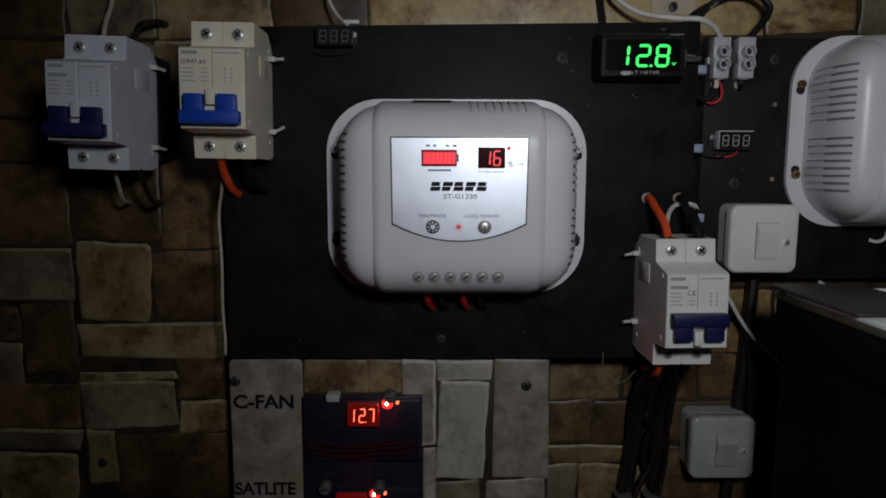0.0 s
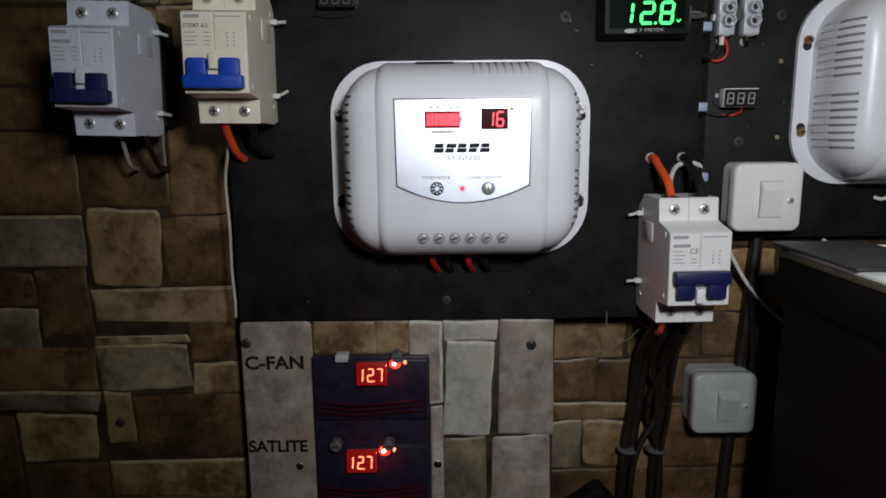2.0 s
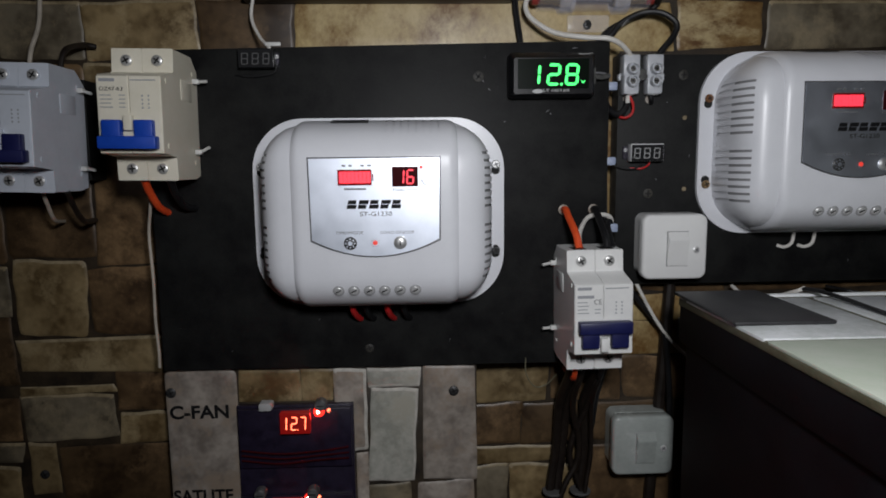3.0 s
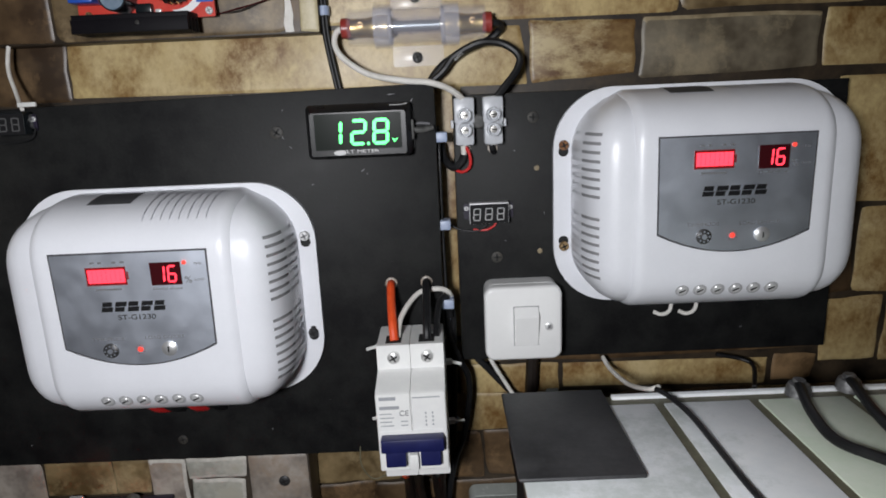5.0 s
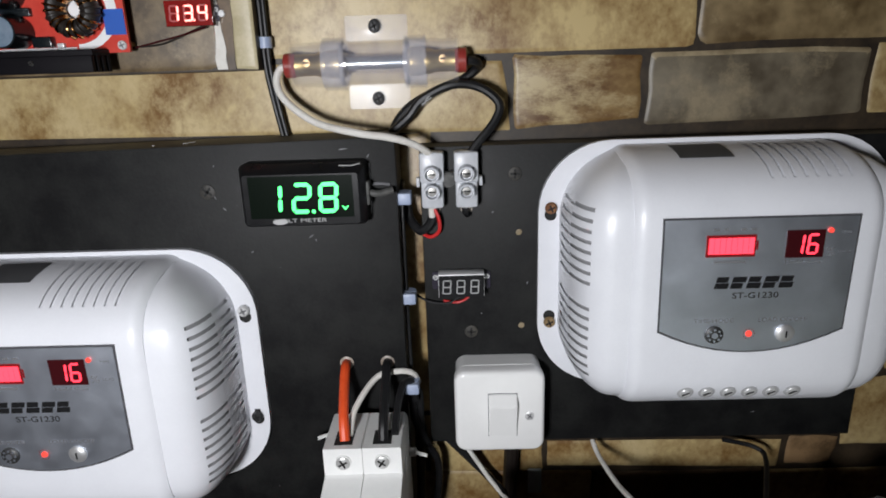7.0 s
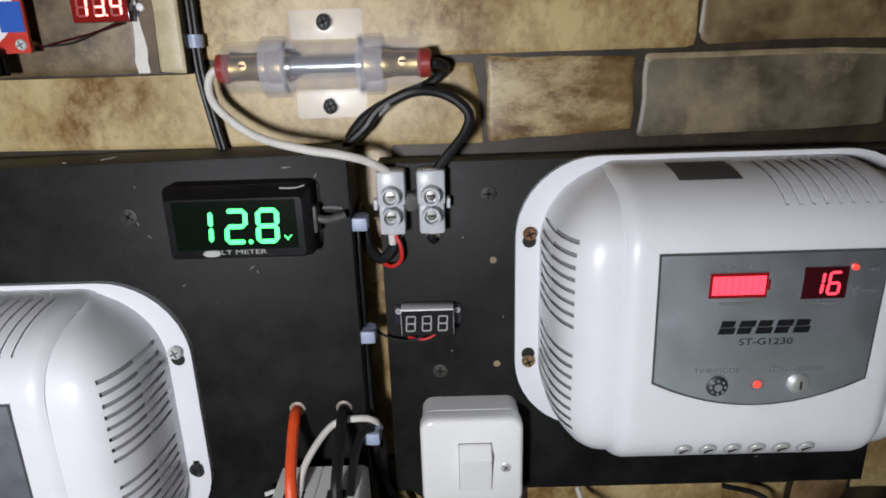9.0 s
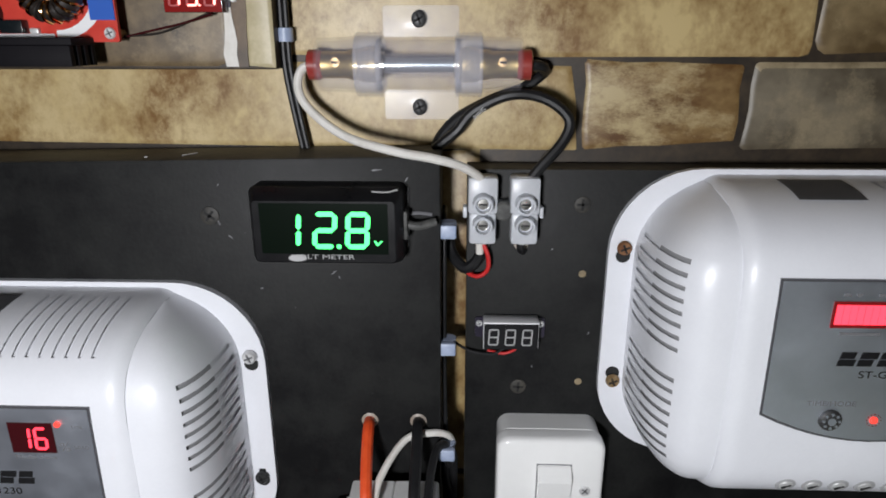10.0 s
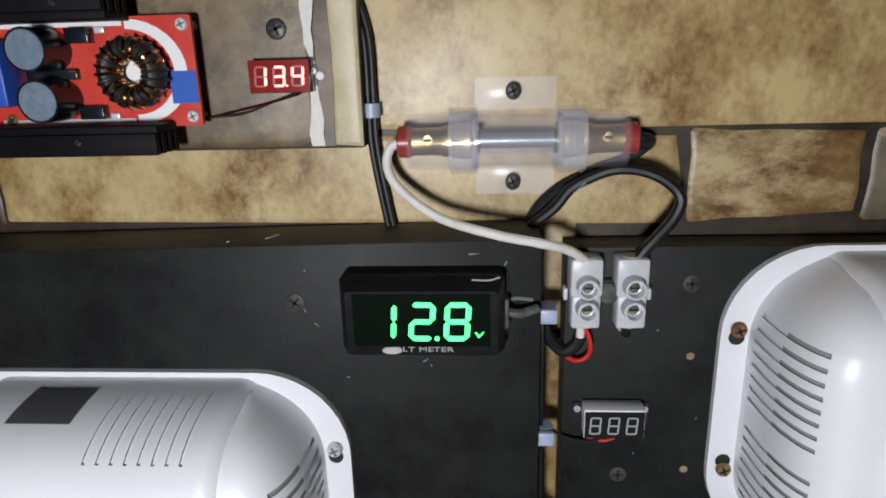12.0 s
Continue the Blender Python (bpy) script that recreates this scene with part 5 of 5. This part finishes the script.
arc = [(0.0130 + 0.0195 * math.cos(a), 0.0172 * math.sin(a)) for a in [math.pi / 2 - math.pi * i / 16 for i in range(17)]]
arc += [(0.0130 + 0.0150 * math.cos(a), 0.0140 * math.sin(a)) for a in [-math.pi / 2 + math.pi * i / 16 for i in range(17)]]
part("silkscreen", prism(arc, -0.0086, -0.0088), M_PCBWHITE, cv, "white printed arc")
part("silkscreen", prism(ring(0.0070, 16, 0.0160, 0.0), -0.0086, -0.0089), M_PCBWHITE, cv)
part("silkscreen", box(0.0262, 0.0352, -0.0091, -0.0086, -0.0105, 0.0002), M_PCBBLUE, cv, "blue printed square")
for zz in (0.0163, -0.0163):
    part("silkscreen", box(-0.0360, 0.0120, -0.0088, -0.0086, zz - 0.0012, zz + 0.0012), M_PCBWHITE, cv)
core = bmesh.new()
n, m = 40, 12
rows = []
for i in range(n):
    a = 2 * math.pi * i / n
    rows.append([core.verts.new((0.0160 + (0.0079 + 0.0035 * math.cos(b)) * math.cos(a), -0.0140 + 0.0046 * math.sin(b), (0.0079 + 0.0035 * math.cos(b)) * math.sin(a))) for b in [2 * math.pi * k / m for k in range(m)]])
for i in range(n):
    for k in range(m):
        core.faces.new((rows[i][k], rows[(i + 1) % n][k], rows[(i + 1) % n][(k + 1) % m], rows[i][(k + 1) % m]))
coil = part("coil", core, M_CORE, cv, "toroidal coil with copper winding")
for i in range(22):
    a = 2 * math.pi * i / 22 + 0.05
    pts = []
    for k in range(9):
        b = 2 * math.pi * k / 8
        rr = 0.0079 + 0.0038 * math.cos(b)
        aa = a + 0.03 * math.sin(b)
        pts.append((0.0160 + rr * math.cos(aa), -0.0140 + 0.0050 * math.sin(b), rr * math.sin(aa)))
    part("winding", tube(pts, 0.00055, 6, 2), M_COPPER if i % 3 else M_CORE, coil)
part("silicone", rod((0.0160, -0.0086, 0), (0.0160, -0.0130, 0), 0.0026, 12), M_PCBWHITE, cv)
for xx, zz in ((-0.0135, 0.0080), (-0.0125, -0.0082)):
    c = part("capacitor", rod((xx, -0.0086, zz), (xx, -0.0225, zz), 0.0070, 20), M_CAP, cv, "dark electrolytic capacitor")
    part("capacitor_top", lathe([(0, 0.0063), (0.0003, 0.0060), (0.0004, 0.0005)], (xx, -0.0225, zz), (0, -1, 0), 20), M_CAPBLUE, c, "blue-grey capacitor top")
for x0, x1, z0, z1, d, mt in ((-0.0060, 0.0020, 0.0098, 0.0148, 0.0042, M_CAP), (-0.0055, 0.0030, -0.0150, -0.0105, 0.0040, M_CAP), (-0.0230, -0.0050, -0.0018, 0.0018, 0.0024, M_CAP), (0.0030, 0.0065, 0.0128, 0.0150, 0.0018, M_PALESCREW), (0.0040, 0.0072, -0.0152, -0.0132, 0.0018, M_PALESCREW), (-0.0240, -0.0200, 0.0128, 0.0152, 0.0026, M_PALESCREW)):
    part("component", box(x0, x1, -0.0086 - d, -0.0084, z0, z1, 0.0004), mt, cv)
tbk = part("terminal", box(-0.0370, -0.0245, -0.0200, -0.0086, -0.0100, 0.0110, 0.0008), M_TERMBLUE, cv, "blue screw terminal")
for zz in (-0.0050, 0.0060):
    part("screw", rod((-0.0327, -0.0200, zz), (-0.0327, -0.0204, zz), 0.0024, 10), M_CHROME, tbk)
for s in (-1, 1):
    h = part("heat_sink", box(-0.0350, 0.0150 if s > 0 else 0.0260, -0.0230, -0.0085, min(s * 0.0165, s * 0.0190), max(s * 0.0165, s * 0.0190), 0.0003), M_BATTERY, cv, "black finned heat sink")
    for i in range(4):
        part("fin", box(-0.0350, 0.0150 if s > 0 else 0.0260, -0.0110 - 0.0045 * i, -0.0085 - 0.0045 * i, min(s * 0.0190, s * 0.0260), max(s * 0.0190, s * 0.0260), 0.0003), M_BATTERY, h)
    screw(h, 0.0000, -0.0245, s * 0.0215, 0.0012, M_CHROME, "sink_screw")
cable("red_wire", [(0.0500, -0.0170, 1.5360), (0.0620, -0.0175, 1.5385), (0.0740, -0.0180, 1.5410), (0.0860, -0.0200, 1.5440)], 0.0004, M_REDGLASS, "thin dark red lead of the glowing meter")
cable("black_wire", [(0.0500, -0.0170, 1.5365), (0.0640, -0.0175, 1.5375), (0.0760, -0.0180, 1.5415), (0.0850, -0.0200, 1.5445)], 0.0004, M_BROWNWIRE, "thin dark lead of the glowing meter")
solid("tape_lump", lathe([(0, 0.0017), (0.0010, 0.0015), (0.0015, 0.0005)], (0, 0, 0), (0, -1, 0), 7), M_PCBWHITE, "small lump of white glue", "glue", (0.0925, T_FACE, 1.5498))

# ---- battery on its stand ----
BZ, BX, BY = 1.3320, 0.2015, -0.0800
solid("battery_stand", box(BX - 0.01, BX + 0.53, BY - 0.26, -0.004, 0.0, BZ - 0.2100, 0.004), M_WOOD, "plain dark wooden stand under the battery", "stand")
bat = thing("battery", "large black battery with pale lid panels and olive seams", "battery", BX, BY, BZ)
part("case", box(0.002, 0.510, -0.2380, -0.002, -0.2100, -0.0100, 0.004), M_BATTERY, bat)
part("rim", box(-0.001, 0.513, -0.2410, 0.001, -0.0300, -0.0030, 0.003), M_BATTERY, bat)
part("lid", box(-0.002, 0.512, -0.2390, -0.001, -0.0060, -0.0010, 0.001), M_SEAM, bat, "olive-brown seams")
part("back_ledge", box(0.0520, 0.5100, -0.0056, -0.0016, -0.002, 0.0006, 0.0006), M_LID, bat)
seams = (-0.002, 0.0738, 0.1213, 0.1688, 0.2163, 0.2638, 0.3113, 0.3588, 0.4063, 0.4538, 0.512)
for i, (a, b) in enumerate(zip(seams, seams[1:])):
    part("lid_panel", box(a + 0.0024 * (i > 0), b - 0.0024, -0.0990, -0.0125, -0.002, 0.0, 0.0005), M_LID if i < 2 else M_LIDGREEN, bat, "pale lid panel")
for i, (a, b) in enumerate(((-0.002, 0.1688), (0.1688, 0.3588), (0.3588, 0.512))):
    part("lid_panel", box(a + 0.0022 * (i > 0), b - 0.0022, -0.2380, -0.1030, -0.002, 0.0, 0.0005), M_LIDGREEN, bat, "pale green lid panel")
for xx, yy in ((0.1450, -0.0095), (0.1725, -0.0060)):
    post = part("terminal_post", lathe([(0, 0.0062), (0.004, 0.0058), (0.006, 0.0050), (0.0065, 0.001)], (xx, yy, 0.0), (0, 0, 1), 14), M_LEAD, bat, "corroded lead terminal")
    part("bolt", rod((xx, yy, 0.006), (xx, yy, 0.0085), 0.0030, 6), M_LEAD, post)
part("terminal_cap", lathe([(0, 0.0068), (0.005, 0.0064), (0.008, 0.0050), (0.009, 0.001)], (0.1985, -0.0080, 0.0), (0, 0, 1), 14), M_REDCAP, bat, "dull red terminal cap")
solid("rubber_pad", box(-0.0040, 0.0485, -0.0785, 0.0, 0.0003, 0.0026, 0.0012), M_PAD, "black rubber pad lying on the battery", "pad", (BX - 0.0005, BY + 0.001, BZ))
cable("black_cable", [(0.2765, -0.0840, 1.3355), (0.2795, -0.0940, 1.3362), (0.2838, -0.1110, 1.3350), (0.2852, -0.1350, 1.3338), (0.2855, -0.1600, 1.3335), (0.2865, -0.1800, 1.3335), (0.2920, -0.2400, 1.3335)], 0.0013, M_BLACKWIRE, "black cable lying across the battery lid")
cable("black_cable", [(0.3465, -0.0895, 1.3375), (0.3430, -0.0980, 1.3388), (0.3370, -0.1180, 1.3375), (0.3360, -0.1380, 1.3352), (0.3460, -0.1530, 1.3348), (0.3700, -0.1800, 1.3348)], 0.0024, M_BLACKWIRE, "thick black battery cable")
cable("black_cable", [(0.3740, -0.0860, 1.3375), (0.3710, -0.0960, 1.3388), (0.3650, -0.1210, 1.3370), (0.3660, -0.1450, 1.3350), (0.3850, -0.1900, 1.3350)], 0.0024, M_BLACKWIRE, "thick black battery cable")

# ---- stone pieces of the papered wall ----
TONES = {"t": M_STONE, "b": M_STONE_BROWN, "g": M_STONE_GREY, "o": M_STONE_OLIVE, "r": M_STONE_RUST}


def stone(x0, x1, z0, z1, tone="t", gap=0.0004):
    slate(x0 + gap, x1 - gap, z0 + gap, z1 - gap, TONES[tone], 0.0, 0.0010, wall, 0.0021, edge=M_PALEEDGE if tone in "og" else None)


def course(z0, z1, tones, *xs):
    for i, (a, b) in enumerate(zip(xs, xs[1:])):
        stone(a, b, z0, z1, tones[i % len(tones)], 0.0016 if a > 0.2 else 0.0006)


# above the boards
course(1.5290, 1.6000, "togt", 0.060, 0.310, 0.420, 0.520)
course(1.6000, 1.6600, "tbt", -0.10, 0.060, 0.210, 0.360, 0.520)
course(1.4925, 1.5286, "t", -0.0450, 0.2225)
course(1.4925, 1.5280, "b", -0.1100, -0.0450)
course(1.4925, 1.5280, "rgtb", 0.2235, 0.2875, 0.3940, 0.5200)
course(1.5280, 1.6000, "bog", -0.3800, -0.2480, -0.1600, -0.0780)
course(1.4880, 1.5280, "bgo", -0.3800, -0.2480, -0.1880, -0.1100)
# right of the boards and below the smaller one
course(1.4110, 1.4900, "t", 0.4060, 0.5200)
course(1.3540, 1.4110, "bt", 0.4030, 0.4250, 0.5200)
course(1.3080, 1.3540, "tt", 0.4080, 0.4480, 0.5200)
course(1.3170, 1.3350, "tbb", 0.1750, 0.2050, 0.2680, 0.4080)
course(1.2960, 1.3170, "ttb", 0.1750, 0.2420, 0.3780, 0.4080)
course(1.2700, 1.2960, "tbt", 0.1700, 0.2700, 0.3700, 0.5200)
course(1.3350, 1.4925, "t", 0.1640, 0.1830)
# left of the large board
stone(-0.3800, -0.1910, 1.4350, 1.4870, "b")
stone(-0.1905, -0.1250, 1.4350, 1.4870, "o")
stone(-0.3800, -0.2530, 1.4050, 1.4340, "b")
stone(-0.2530, -0.1910, 1.3510, 1.4340, "b")
stone(-0.1905, -0.1300, 1.3455, 1.4340, "b")
stone(-0.3800, -0.2540, 1.3470, 1.4040, "b")
stone(-0.3800, -0.2540, 1.3070, 1.3460, "g")
stone(-0.2525, -0.2005, 1.2925, 1.3500, "o")
stone(-0.1995, -0.1300, 1.2925, 1.3445, "b")
stone(-0.2540, -0.1300, 1.2655, 1.2920, "o")
stone(-0.2930, -0.2555, 1.2560, 1.3060, "b")
stone(-0.3800, -0.2940, 1.2780, 1.3060, "b")
stone(-0.3800, -0.2940, 1.2480, 1.2770, "g")
stone(-0.2550, -0.1860, 1.2140, 1.2495, "g")
stone(-0.2550, -0.1860, 1.2490, 1.2560, "o")
stone(-0.1850, -0.1300, 1.2360, 1.2645, "b")
stone(-0.1850, -0.1300, 1.2110, 1.2350, "o")
stone(-0.2530, -0.2320, 1.1710, 1.2120, "o")
stone(-0.2310, -0.1300, 1.1600, 1.2095, "b")
stone(-0.3500, -0.2560, 1.1970, 1.2130, "g")
stone(-0.3800, -0.2560, 1.2140, 1.2470, "b")
stone(-0.3200, -0.2600, 1.1570, 1.1950, "o")
stone(-0.3800, -0.3210, 1.1400, 1.1950, "b")
stone(-0.2535, -0.1300, 1.1270, 1.1570, "o")
stone(-0.3190, -0.2560, 1.1000, 1.1550, "b")
stone(-0.2535, -0.1300, 1.0850, 1.1260, "b")
# below and right of the panel
stone(0.0700, 0.1360, 1.2350, 1.2730, "o")
stone(0.1370, 0.1900, 1.2350, 1.2690, "b")
stone(0.0700, 0.1150, 1.2020, 1.2340, "b")
stone(0.1155, 0.1580, 1.2020, 1.2340, "b")
stone(0.0700, 0.1580, 1.1865, 1.2010, "o")
stone(0.0700, 0.1050, 1.1475, 1.1855, "g")
stone(0.1055, 0.1620, 1.1475, 1.1855, "o")
stone(0.0700, 0.1400, 1.0950, 1.1465, "b")
stone(0.1405, 0.2300, 1.0950, 1.1465, "b")
stone(0.1630, 0.2300, 1.1475, 1.2010, "b")
stone(0.1590, 0.2300, 1.2020, 1.2340, "b")
stone(0.1910, 0.2500, 1.2350, 1.2690, "b")
screw(wall, -0.2420, -0.0018, 1.1880, 0.0035, M_DARKSCREW, "wall_screw", dome=0.25)
